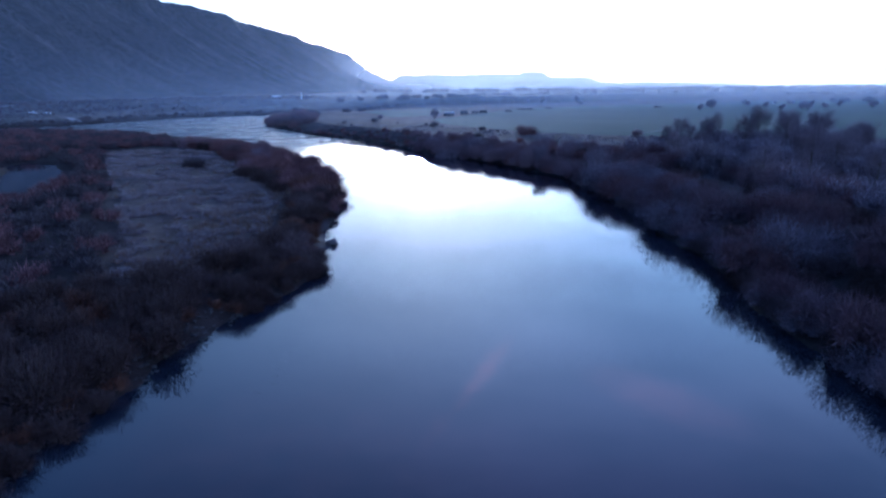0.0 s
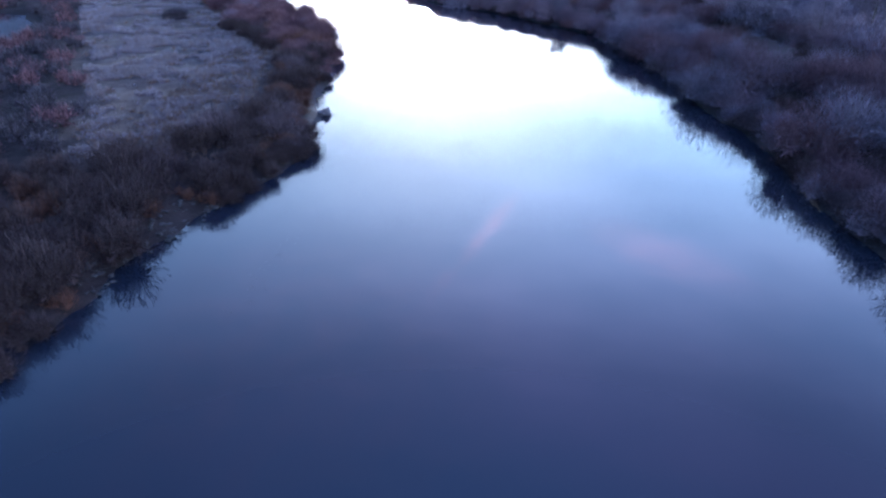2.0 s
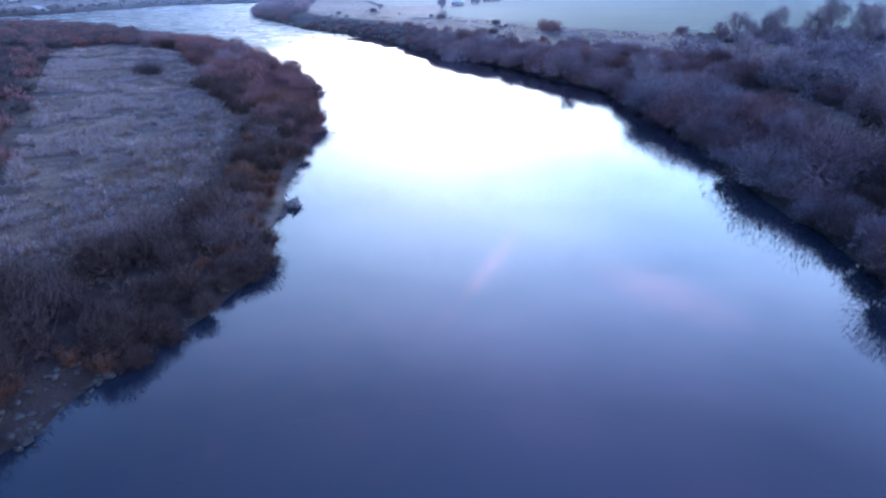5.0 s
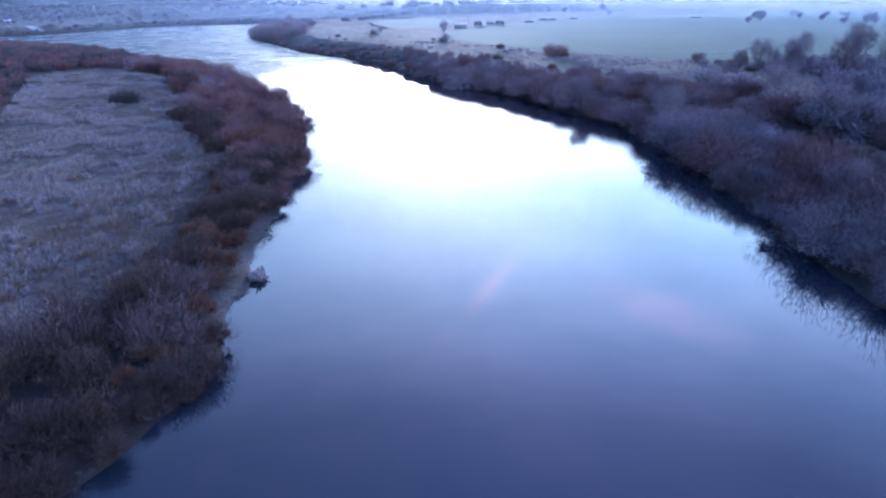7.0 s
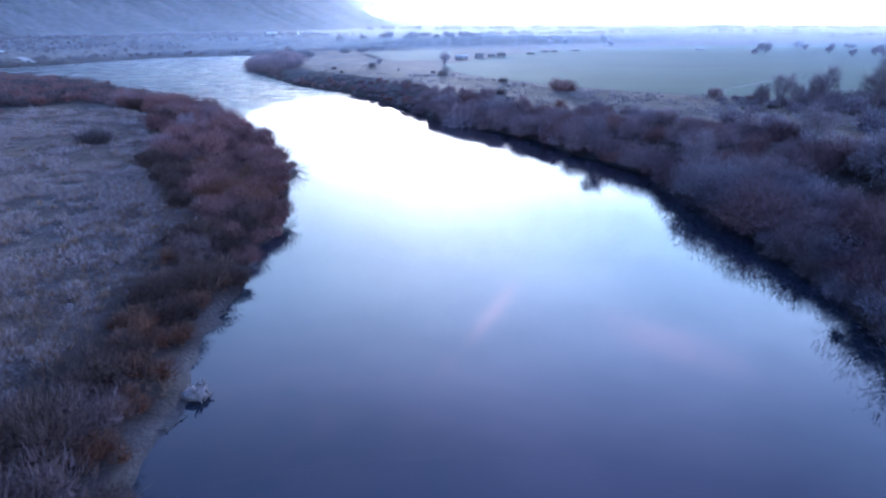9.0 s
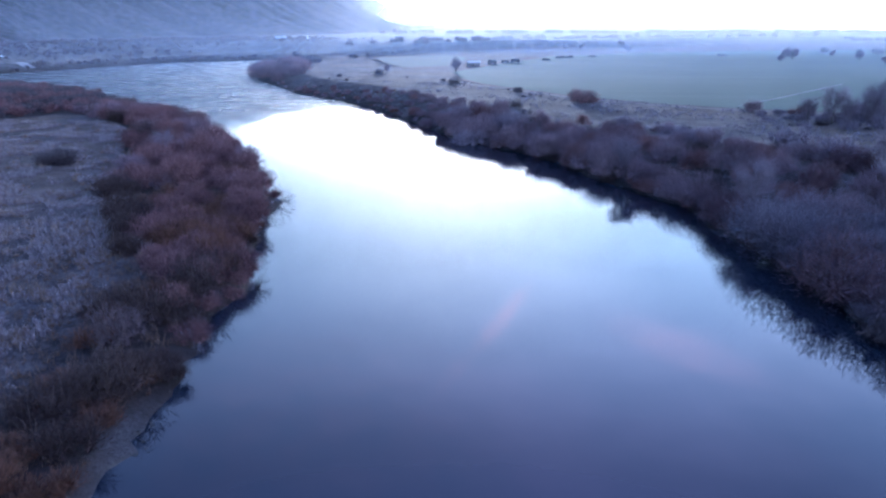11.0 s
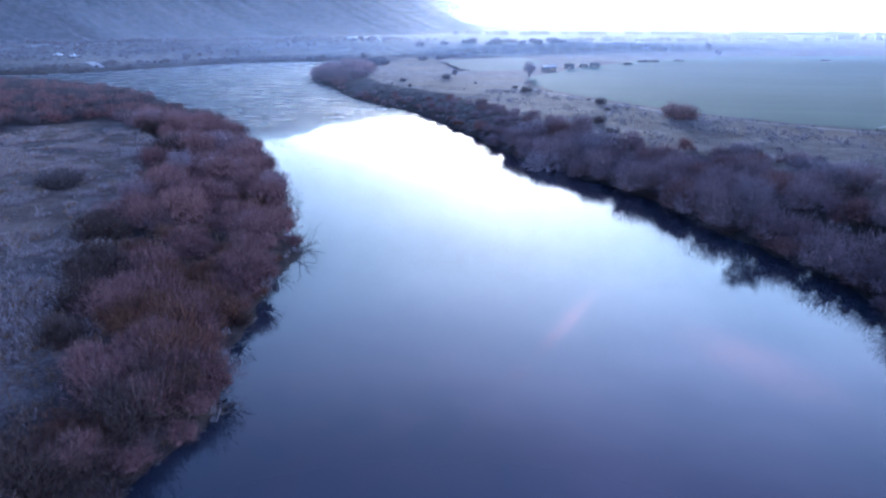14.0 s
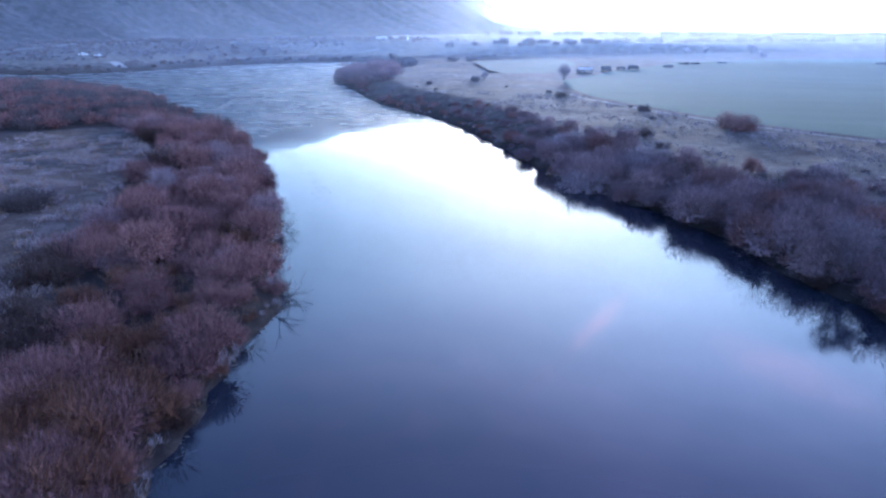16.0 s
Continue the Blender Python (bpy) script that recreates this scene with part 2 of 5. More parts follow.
def make_twig_material(name, low, high, frost_toplight):
    """Bare twigs: one tint for each plant, another for each twig, paler at the tips: frost and painted top light."""
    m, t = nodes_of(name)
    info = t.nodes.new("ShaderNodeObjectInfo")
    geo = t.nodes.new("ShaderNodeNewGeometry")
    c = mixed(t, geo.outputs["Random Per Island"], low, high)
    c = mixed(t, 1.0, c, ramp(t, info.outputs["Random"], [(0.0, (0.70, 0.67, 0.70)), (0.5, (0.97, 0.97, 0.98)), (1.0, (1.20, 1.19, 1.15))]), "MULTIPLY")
    # this pale mix stands in for skylight on crown tops as well as frost
    c = mixed(t, ramp(t, attribute(t, "tip"), [(0.48, (0, 0, 0)), (1.0, (0.8, 0.8, 0.8))]), c, frost_toplight)
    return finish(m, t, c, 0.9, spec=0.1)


def make_mist_haze_material(name, density, top, scale, tint, glow, side_min=0.06, low_min=0.6, low_max=1.0, side=(-330.0, 80.0), rise=(2.0, 15.0)):
    """A thin veil of mist and tinted distance haze, thick low down and fading upwards and at its foot."""
    m, t = nodes_of(name)
    p = position(t)
    sep = t.nodes.new("ShaderNodeSeparateXYZ")
    t.links.new(p, sep.inputs[0])
    up = t.nodes.new("ShaderNodeMapRange")
    up.interpolation_type = "SMOOTHSTEP"
    up.inputs["From Min"].default_value, up.inputs["From Max"].default_value = top, top * 0.15
    t.links.new(sep.outputs["Z"], up.inputs["Value"])
    foot = t.nodes.new("ShaderNodeMapRange")
    foot.interpolation_type = "SMOOTHSTEP"
    foot.inputs["From Min"].default_value, foot.inputs["From Max"].default_value = rise
    t.links.new(sep.outputs["Z"], foot.inputs["Value"])
    low = t.nodes.new("ShaderNodeMapRange")
    low.interpolation_type = "SMOOTHSTEP"
    low.inputs["From Min"].default_value, low.inputs["From Max"].default_value = 55.0, 8.0
    low.inputs["To Min"].default_value, low.inputs["To Max"].default_value = low_min, low_max
    t.links.new(sep.outputs["Z"], low.inputs["Value"])
    across = t.nodes.new("ShaderNodeMapRange")
    across.interpolation_type = "SMOOTHSTEP"
    across.inputs["From Min"].default_value, across.inputs["From Max"].default_value = side
    across.inputs["To Min"].default_value = side_min
    t.links.new(sep.outputs["X"], across.inputs["Value"])
    open_valley = t.nodes.new("ShaderNodeMath")
    open_valley.operation = "MULTIPLY"
    t.links.new(up.outputs[0], open_valley.inputs[0])
    t.links.new(across.outputs[0], open_valley.inputs[1])
    thick = t.nodes.new("ShaderNodeMath")
    thick.operation = "MULTIPLY"
    t.links.new(open_valley.outputs[0], thick.inputs[0])
    t.links.new(low.outputs[0], thick.inputs[1])
    s = node(t, "ShaderNodeVectorMath")
    s.operation = "MULTIPLY"
    s.inputs[1].default_value = (1.0, 1.0, 3.5)
    t.links.new(p, s.inputs[0])
    n = ramp(t, noise_tex(t, s.outputs[0], scale, 4), [(0.3, (0.6, 0.6, 0.6)), (0.7, (1, 1, 1))])
    a = t.nodes.new("ShaderNodeMath")
    a.operation = "MULTIPLY"
    t.links.new(thick.outputs[0], a.inputs[0])
    t.links.new(foot.outputs[0], a.inputs[1])
    b = t.nodes.new("ShaderNodeMath")
    b.operation = "MULTIPLY"
    t.links.new(a.outputs[0], b.inputs[0])
    t.links.new(n, b.inputs[1])
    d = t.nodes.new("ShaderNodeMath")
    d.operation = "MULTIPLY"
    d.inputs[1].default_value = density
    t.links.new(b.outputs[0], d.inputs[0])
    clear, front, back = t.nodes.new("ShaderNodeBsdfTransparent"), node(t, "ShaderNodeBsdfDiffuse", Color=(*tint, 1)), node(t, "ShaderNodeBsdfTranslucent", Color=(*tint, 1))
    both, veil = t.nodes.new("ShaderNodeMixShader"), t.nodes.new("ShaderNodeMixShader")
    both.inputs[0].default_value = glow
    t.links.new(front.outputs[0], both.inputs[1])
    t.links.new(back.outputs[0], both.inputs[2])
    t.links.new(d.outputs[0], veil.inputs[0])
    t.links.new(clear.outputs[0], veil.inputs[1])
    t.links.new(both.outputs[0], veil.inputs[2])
    o = t.nodes.new("ShaderNodeOutputMaterial")
    t.links.new(veil.outputs[0], o.inputs["Surface"])
    return m


GROUND, HILL, WATER = make_ground_material(), make_hill_material(), make_water_material("river_water", 1.0)
STILL = make_water_material("pond_water", 0.0)
CROP = make_field_material("winter_crop", (0.036, 0.055, 0.040), (0.055, 0.075, 0.055))
STUBBLE = make_field_material("stubble", (0.036, 0.046, 0.037), (0.053, 0.063, 0.051))
BARK = plain("grey_bark", (0.055, 0.043, 0.04), 0.95, 0.4, 6.0)
STUMP = plain("weathered_stump", (0.105, 0.088, 0.092), 0.95, 0.5, 6.0)
DEADWOOD = plain("bleached_wood", (0.055, 0.047, 0.046), 0.9, 0.35, 5.0)
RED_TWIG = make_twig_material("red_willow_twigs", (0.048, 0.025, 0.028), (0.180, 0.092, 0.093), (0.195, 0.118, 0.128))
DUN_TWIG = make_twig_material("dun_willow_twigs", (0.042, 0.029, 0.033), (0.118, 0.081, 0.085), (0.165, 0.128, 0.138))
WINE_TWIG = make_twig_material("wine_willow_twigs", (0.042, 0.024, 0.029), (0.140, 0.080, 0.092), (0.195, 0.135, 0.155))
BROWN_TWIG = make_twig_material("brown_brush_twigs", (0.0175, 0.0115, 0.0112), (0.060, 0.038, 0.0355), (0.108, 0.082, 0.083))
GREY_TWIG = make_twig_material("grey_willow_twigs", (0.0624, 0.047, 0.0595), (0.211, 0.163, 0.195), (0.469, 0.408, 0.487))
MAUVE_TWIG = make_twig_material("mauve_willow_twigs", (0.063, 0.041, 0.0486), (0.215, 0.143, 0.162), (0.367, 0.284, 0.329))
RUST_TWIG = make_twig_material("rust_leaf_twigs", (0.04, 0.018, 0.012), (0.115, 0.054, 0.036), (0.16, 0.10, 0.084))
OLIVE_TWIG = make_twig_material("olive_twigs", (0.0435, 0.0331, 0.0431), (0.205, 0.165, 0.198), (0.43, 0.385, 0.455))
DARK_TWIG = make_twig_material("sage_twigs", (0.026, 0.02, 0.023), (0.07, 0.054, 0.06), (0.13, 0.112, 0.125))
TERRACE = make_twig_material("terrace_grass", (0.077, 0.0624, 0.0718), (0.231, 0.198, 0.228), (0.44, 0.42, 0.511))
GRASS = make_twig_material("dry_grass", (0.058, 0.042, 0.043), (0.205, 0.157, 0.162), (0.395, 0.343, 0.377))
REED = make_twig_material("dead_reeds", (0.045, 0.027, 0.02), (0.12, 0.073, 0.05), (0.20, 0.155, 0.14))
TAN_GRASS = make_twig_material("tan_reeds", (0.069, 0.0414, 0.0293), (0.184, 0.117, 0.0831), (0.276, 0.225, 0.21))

# ---- plan ----
LEFT = [(-27, -90), (-26, 20), (-25.4, 39), (-24.8, 46.6), (-22.9, 54), (-23.4, 57.3), (-21.8, 64), (-18.6, 73), (-16.8, 81), (-16, 89.5), (-17.4, 96), (-16.9, 101.6), (-19.0, 107), (-20.3, 114.5), (-21.7, 123.5), (-23.6, 133), (-22.4, 140), (-25.6, 148.5), (-28.6, 163), (-29.4, 172), (-36.5, 185), (-41, 196.5), (-47.5, 207), (-60, 229), (-72, 246), (-89, 270), (-125, 299), (-150, 325), (-195, 356), (-260, 372), (-460, 375)]
FAR = [(-460, 420), (-340, 412), (-282, 415), (-267, 440), (-255, 470), (-235, 548), (-196, 590), (-172, 596)]
SPIT = [(-158, 586), (-136, 560), (-128, 530), (-134, 470), (-129, 440)]
RIGHT = [(-115, 407), (-76, 339), (-57, 317), (-46.5, 307), (-30.5, 279), (-21, 260), (-12, 242), (-4, 229), (2, 223), (7, 216.5), (11.5, 210), (16, 203.5), (19, 194), (23.5, 186), (28.7, 175), (31.3, 156), (33.9, 140), (34.2, 129), (34.6, 118), (35.4, 106), (35.8, 95), (35.8, 84), (34.8, 72), (35.2, 62), (36.5, 48), (38.5, 20), (43, -90)]
RIVER = LEFT + FAR + SPIT + RIGHT
SIDES = [0] * len(LEFT) + [1] * len(FAR) + [2] * len(SPIT) + [3] * len(RIGHT)
MEADOW = [(-28.5, 96), (-30, 88), (-38, 77), (-49, 101), (-92, 176), (-132, 246), (-113, 262), (-84, 228), (-57, 177), (-43, 156), (-36, 146), (-33, 134), (-31.5, 123), (-30, 108)]
POND = [(-99, 143), (-112, 160), (-137, 200), (-139, 211), (-128, 207), (-113, 187), (-95, 155)]
FIELD = [(-18, 398), (-12, 358), (-4, 335), (12.5, 308), (31, 284), (50, 268), (64, 261), (110, 247), (300, 215), (900, 150), (1400, 800), (700, 900), (243, 716), (115, 652), (72, 602), (43, 577), (4, 472)]
FIELD_FAR = [(-82, 545), (-58, 460), (-42, 428), (-28, 445), (0, 500), (40, 590), (4, 670)]


def edges(poly):
    a = np.array(poly, float)
    return a, np.roll(a, -1, 0)


def signed(px, py, poly, sides=None):
    """How far points lie outside a polygon (inside: below 0), and the side of the edge that is nearest."""
    a, b = edges(poly)
    best, which, inside = np.full(px.shape, 1e9), np.zeros(px.shape, int), np.zeros(px.shape, bool)
    for i in range(len(a)):
        (ax, ay), (bx, by) = a[i], b[i]
        dx, dy = bx - ax, by - ay
        u = np.clip(((px - ax) * dx + (py - ay) * dy) / (dx * dx + dy * dy), 0, 1)
        d = np.hypot(px - ax - u * dx, py - ay - u * dy)
        near = d < best
        best = np.where(near, d, best)
        which = np.where(near, sides[i] if sides else i, which)
        if ay != by:
            inside ^= ((ay > py) != (by > py)) & (px < ax + (py - ay) / dy * dx)
    return np.where(inside, -best, best), which


def wob(x, y, size, seed=0):
    """Smooth value noise from -1 to 1."""
    x, y = np.asarray(x, float) / size, np.asarray(y, float) / size
    xi, yi = np.floor(x), np.floor(y)
    fx, fy = x - xi, y - yi
    fx, fy = fx * fx * (3 - 2 * fx), fy * fy * (3 - 2 * fy)

    def h(i, j):
        v = np.sin(i * 127.1 + j * 311.7 + seed * 74.7) * 43758.5453
        return (v - np.floor(v)) * 2 - 1
    top = h(xi, yi) * (1 - fx) + h(xi + 1, yi) * fx
    low = h(xi, yi + 1) * (1 - fx) + h(xi + 1, yi + 1) * fx
    return top * (1 - fy) + low * fy


def step(a, b, v):
    u = np.clip((v - a) / (b - a), 0, 1)
    return u * u * (3 - 2 * u)


def terrain(px, py):
    """Height of the land, the distance from the river and the side."""
    px, py = np.asarray(px, float), np.asarray(py, float)
    d, side = signed(px, py, RIVER, SIDES)
    ragged = 0.9 * wob(px, py, 3.1, 1) + 0.5 * wob(px, py, 1.3, 2)
    d = d + ragged * np.clip(1 - np.abs(d) / 6, 0, 1) * np.clip(1 - (py - 330) / 200, 0, 1)
    e = np.maximum(d, 0)
    rough = 0.22 * wob(px, py, 7, 3) + 0.12 * wob(px, py, 2.6, 4)
    left = 1.35 * (1 - np.exp(-e / 2.0)) + rough * np.clip(e / 5, 0, 1)
    pond, _ = signed(px, py, POND)
    left = left - 1.1 * step(3, -2, pond)
    beach = step(90, 94, py) * step(120, 112, py)
    left = left * (1 - beach * step(5, 0.5, e)) + beach * step(5, 0.5, e) * np.minimum(e * 0.09, 0.45)
    shelf = step(78, 72, py) * step(2.4, 1.0, e)
    left = left * (1 - shelf) + shelf * (0.12 + 0.14 * np.minimum(e, 3)) * np.minimum(e, 1)
    high = 4.6
    right = 1.0 * (1 - np.exp(-e / 1.1)) + (high - 1.0) * step(2, 20 - 6 * step(200, 260, py), e) + rough * 1.3 * np.clip(e / 5, 0, 1) * step(60, 30, e)
    far = 1.4 * (1 - np.exp(-e / 1.5)) + 3.0 * step(3, 18, e) + 7.0 * step(25, 150, e) + 0.8 * wob(px, py, 22, 5) * step(10, 60, e)
    spit = 0.8 * (1 - np.exp(-e / 1.5)) + 2.6 * step(4, 25, e) + 1.2 * step(40, 120, e)
    land = np.select([side == 0, side == 1, side == 2], [left, far, spit], right)
    return np.where(d > 0, land, np.maximum(d * 0.55, -2.5)), d, side


def on_land(x, y):
    z, d, s = terrain(np.array([x]), np.array([y]))
    return float(z[0]), float(d[0]), int(s[0])


def link(name, mesh, material, parent=None, label="", smooth=False):
    mesh.materials.append(material)
    if smooth:
        mesh.polygons.foreach_set("use_smooth", [True] * len(mesh.polygons))
    ob = new(name, mesh)
    if parent:
        ob.parent = parent
    if label:
        ob["label"] = label
    return ob


def grid_mesh(name, xs, ys, zs):
    """A sheet over the lines xs and ys, with heights zs[y, x]."""
    gx, gy = np.meshgrid(xs, ys)
    co = np.stack([gx, gy, zs], -1).reshape(-1, 3)
    nx, ny = len(xs), len(ys)
    i = (np.arange(ny - 1)[:, None] * nx + np.arange(nx - 1)[None]).reshape(-1)
    quads = np.stack([i, i + 1, i + nx + 1, i + nx], -1)
    me = bpy.data.meshes.new(name)
    me.from_pydata(co.tolist(), [], quads.tolist())
    return me


def spread(lo, hi, stepsize, start, end, grow):
    """Lines that lie close between lo and hi and ever wider beyond."""
    mid = list(np.arange(lo, hi + 0.01, stepsize))
    s, v = stepsize, hi
    while v < end:
        s *= grow
        v += s
        mid.append(min(v, end))
    s, v = stepsize, lo
    while v > start:
        s *= grow
        v -= s
        mid.insert(0, max(v, start))
    return np.array(mid)


# ---- land and water ----
def build_ground():
    xs, ys = spread(-150, 110, 2.1, -4800, 4800, 1.07), spread(-10, 330, 2.1, -1500, 4900, 1.03)
    gx, gy = np.meshgrid(xs, ys)
    z, d, side = terrain(gx, gy)
    me = grid_mesh("ground", xs, ys, z)
    meadow, _ = signed(gx, gy, MEADOW)
    field, _ = signed(gx, gy, FIELD)
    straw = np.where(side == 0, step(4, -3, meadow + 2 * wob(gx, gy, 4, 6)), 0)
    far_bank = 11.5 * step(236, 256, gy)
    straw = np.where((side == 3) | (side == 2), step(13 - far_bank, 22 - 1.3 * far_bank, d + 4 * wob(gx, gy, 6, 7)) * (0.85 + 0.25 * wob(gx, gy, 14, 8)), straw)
    straw = np.maximum(straw, 0.9 * step(5, 2, np.abs(field - 4)) * (side == 3))
    scrub = np.where(side == 1, step(3, 12, d), 0)
    sand = np.where(side == 0, step(90, 94, gy) * step(121, 113, gy) * step(2.3, 1.3, d + 0.5 * wob(gx, gy, 2, 9)), 0)
    sand = np.maximum(sand, np.where(d < 0.3, 0.15, 0))
    for key, v in (("straw", straw), ("scrub", scrub), ("sand", sand)):
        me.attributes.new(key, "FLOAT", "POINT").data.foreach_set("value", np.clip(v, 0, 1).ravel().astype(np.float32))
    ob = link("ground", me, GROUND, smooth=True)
    tagged(ob, "dark river land with frosted dry grass and bare banks", "ground", kind="structure")


def sheet(name, poly, z, material, label, category):
    bm = bmesh.new()
    f = bm.faces.new([bm.verts.new((x, y, z)) for x, y in poly])
    bmesh.ops.triangulate(bm, faces=[f])
    bmesh.ops.recalc_face_normals(bm, faces=bm.faces)
    me = bpy.data.meshes.new(name)
    bm.to_mesh(me)
    bm.free()
    if me.polygons[0].normal.z < 0:
        me.flip_normals()
    return tagged(link(name, me, material), label, category, kind="structure")


def build_hill():
    ys = np.concatenate([np.arange(250, 1600, 9.0), np.arange(1600, 3300, 14.0)])
    us = np.concatenate([np.linspace(-0.15, 1.12, 80), np.linspace(1.2, 4.5, 14)])
    v, u = np.meshgrid(ys, us, indexing="ij")
    base = -372 + (v - 742) * 0.09 + 18 * wob(v, 0 * v, 210, 11)
    top = 192 - 42 * step(1700, 2750, v) + 5 * wob(v, 0 * v, 130, 12) + 2.5 * wob(v, 0 * v, 37, 13) + 70 * step(1120, 800, v)
    top = top * (1 - 0.985 * step(2760, 3250, v))
    w = np.clip(u, 0, 1)
    prof = np.where(w < 0.88, 0.80 * (0.35 * w + 0.65 * w ** 1.6) / (0.35 * 0.88 + 0.65 * 0.88 ** 1.6), 0.80 + 0.20 * step(0.88, 0.99, w))
    gully = np.abs(wob(v + 35 * u, 0.6 * u, 34, 14)) * 9 + np.abs(wob(v - 20 * u, 0.9 * u, 15, 15)) * 4
    z = 10.5 + top * prof - gully * np.sin(np.pi * w) ** 0.7 + 2.0 * wob(v, u * 330, 18, 16) * np.minimum(w * 4, 1) - 8 * np.clip(-u / 0.1, 0, 1)
    x = base - u * 330 + 7 * wob(v, u * 200, 60, 17)
    co = np.stack([x, v, z], -1).reshape(-1, 3)
    ny, nx = v.shape
    i = (np.arange(ny - 1)[:, None] * nx + np.arange(nx - 1)[None]).reshape(-1)
    me = bpy.data.meshes.new("hill")
    me.from_pydata(co.tolist(), [], np.stack([i, i + nx, i + nx + 1, i + 1], -1).tolist())
    tagged(link("hill", me, HILL, smooth=True), "long rimrock mesa with gullied scree slopes", "hill", kind="structure")


def build_far_hills():
    """Low buttes across the end of the valley."""
    xs, vs = np.arange(-900, 2400, 22.0), np.linspace(0, 1, 16)
    x, v = np.meshgrid(xs, vs, indexing="ij")
    rim = np.max([100 * step(-700, -420, x) * step(430, 300, x), 116 * step(300, 345, x) * step(640, 470, x), 74 * step(400, 500, x) * step(1000, 760, x), 38 * step(700, 900, x) * step(2300, 1300, x)], 0)
    rim = rim + (4 * wob(x, 0 * x, 60, 21) + 3 * wob(x, 0 * x, 25, 22)) * (rim > 10)
    z = 3 + rim * np.minimum(1, v * 1.15) ** 1.2
    y = 4300 + v * 330 + 30 * wob(x, 0 * x, 160, 23)
    co = np.stack([x, y, z], -1).reshape(-1, 3)
    nx, ny = x.shape
    i = (np.arange(nx - 1)[:, None] * ny + np.arange(ny - 1)[None]).reshape(-1)
    me = bpy.data.meshes.new("far_hills")
    me.from_pydata(co.tolist(), [], np.stack([i, i + ny, i + ny + 1, i + 1], -1).tolist())
    tagged(link("backdrop_hills", me, HILL, smooth=True), "low flat-topped buttes across the end of the valley", "hills", kind="structure")


build_ground()
sheet("water", [(-4700, -1400), (4700, -1400), (4700, 4800), (-4700, 4800)], 0.0, WATER, "calm blue river water mirroring the dawn sky", "river")
sheet("pond", [(-90, 138), (-90, 160), (-110, 195), (-126, 213), (-146, 216), (-143, 195), (-115, 155), (-100, 138)], 0.75, STILL, "small still pond among bare bushes", "pond")
sheet("field", FIELD, 4.68, CROP, "grey-green winter crop field", "field")
sheet("field_stubble", FIELD_FAR, 4.55, STUBBLE, "pale grey-green field beyond the track", "field")
sheet("pond_far", [(-78, 1120), (-40, 1100), (-22, 1250), (-38, 1440), (-80, 1420)], 5.0, STILL, "distant backwater shining under the dawn sky", "pond")
sheet("pond_farther", [(120, 1780), (215, 1760), (228, 2020), (150, 2060)], 5.0, STILL, "distant backwater shining under the dawn sky", "pond")
build_hill()
build_far_hills()


# ---- mist and painted haze ----
def veil(y, x0, x1, top, density, scale, tint, side_min, side, label):
    xs = np.linspace(x0, x1, 40)
    zs = np.array([0.0, top * 0.5, top])
    gx, gz = np.meshgrid(xs, zs)
    gy = y + 0.03 * (x1 - x0) * wob(gx, 0 * gx, (x1 - x0) / 5, y)
    co = np.stack([gx, gy, gz + 1.0], -1).reshape(-1, 3)
    i = (np.arange(2)[:, None] * 40 + np.arange(39)[None]).reshape(-1)
    me = bpy.data.meshes.new("mist")
    me.from_pydata(co.tolist(), [], np.stack([i, i + 1, i + 41, i + 40], -1).tolist())
    tagged(link("mist", me, make_mist_haze_material("mist", density, top, scale, tint, 0.9 if y > 800 else 0.7, side_min, 0.6 if y < 1000 else 1.0, 1.0 if y < 1000 or y > 3000 else 0.45, side, (3.0, 9.0) if 500 < y < 700 else (2.0, 15.0)), smooth=True), label, "mist", kind="stuff")


# the tints put the blue and white of distant air into the sheets
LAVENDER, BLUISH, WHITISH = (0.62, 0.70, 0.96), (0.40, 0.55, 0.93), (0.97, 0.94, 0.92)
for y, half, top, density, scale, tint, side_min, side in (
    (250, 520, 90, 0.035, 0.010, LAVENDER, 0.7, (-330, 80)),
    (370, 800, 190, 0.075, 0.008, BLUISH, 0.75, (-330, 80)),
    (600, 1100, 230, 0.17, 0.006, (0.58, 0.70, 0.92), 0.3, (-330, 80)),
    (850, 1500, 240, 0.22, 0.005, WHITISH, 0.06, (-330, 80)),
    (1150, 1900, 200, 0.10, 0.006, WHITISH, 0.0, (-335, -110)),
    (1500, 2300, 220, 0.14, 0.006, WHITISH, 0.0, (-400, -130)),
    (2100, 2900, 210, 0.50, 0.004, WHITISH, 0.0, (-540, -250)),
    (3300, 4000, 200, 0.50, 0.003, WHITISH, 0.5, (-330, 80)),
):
    veil(y, -half, half, top, density, scale, tint, side_min, side, "thin veil of morning mist with painted distance haze over the valley")


# ---- plants ----
def spikes(name, p0, p1, width, tip0=0.0, tip1=1.0):
    """Tapered twigs or blades from p0 to p1 in one mesh, each turned its own way."""
    p0, p1 = np.asarray(p0, float), np.asarray(p1, float)
    n = len(p0)
    rng = np.random.default_rng(n)
    width = np.broadcast_to(np.asarray(width, float), (n,))[:, None]
    tip0, tip1 = np.broadcast_to(tip0, (n,)), np.broadcast_to(tip1, (n,))
    s = np.cross(p1 - p0, rng.normal(0, 1, (n, 3)))
    s /= np.maximum(np.linalg.norm(s, axis=1, keepdims=True), 1e-6)
    co = np.stack([p0 - 0.5 * width * s, p0 + 0.5 * width * s, p1], 1).reshape(-1, 3)
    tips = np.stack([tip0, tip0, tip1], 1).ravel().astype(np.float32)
    return blades(name, co, tips)


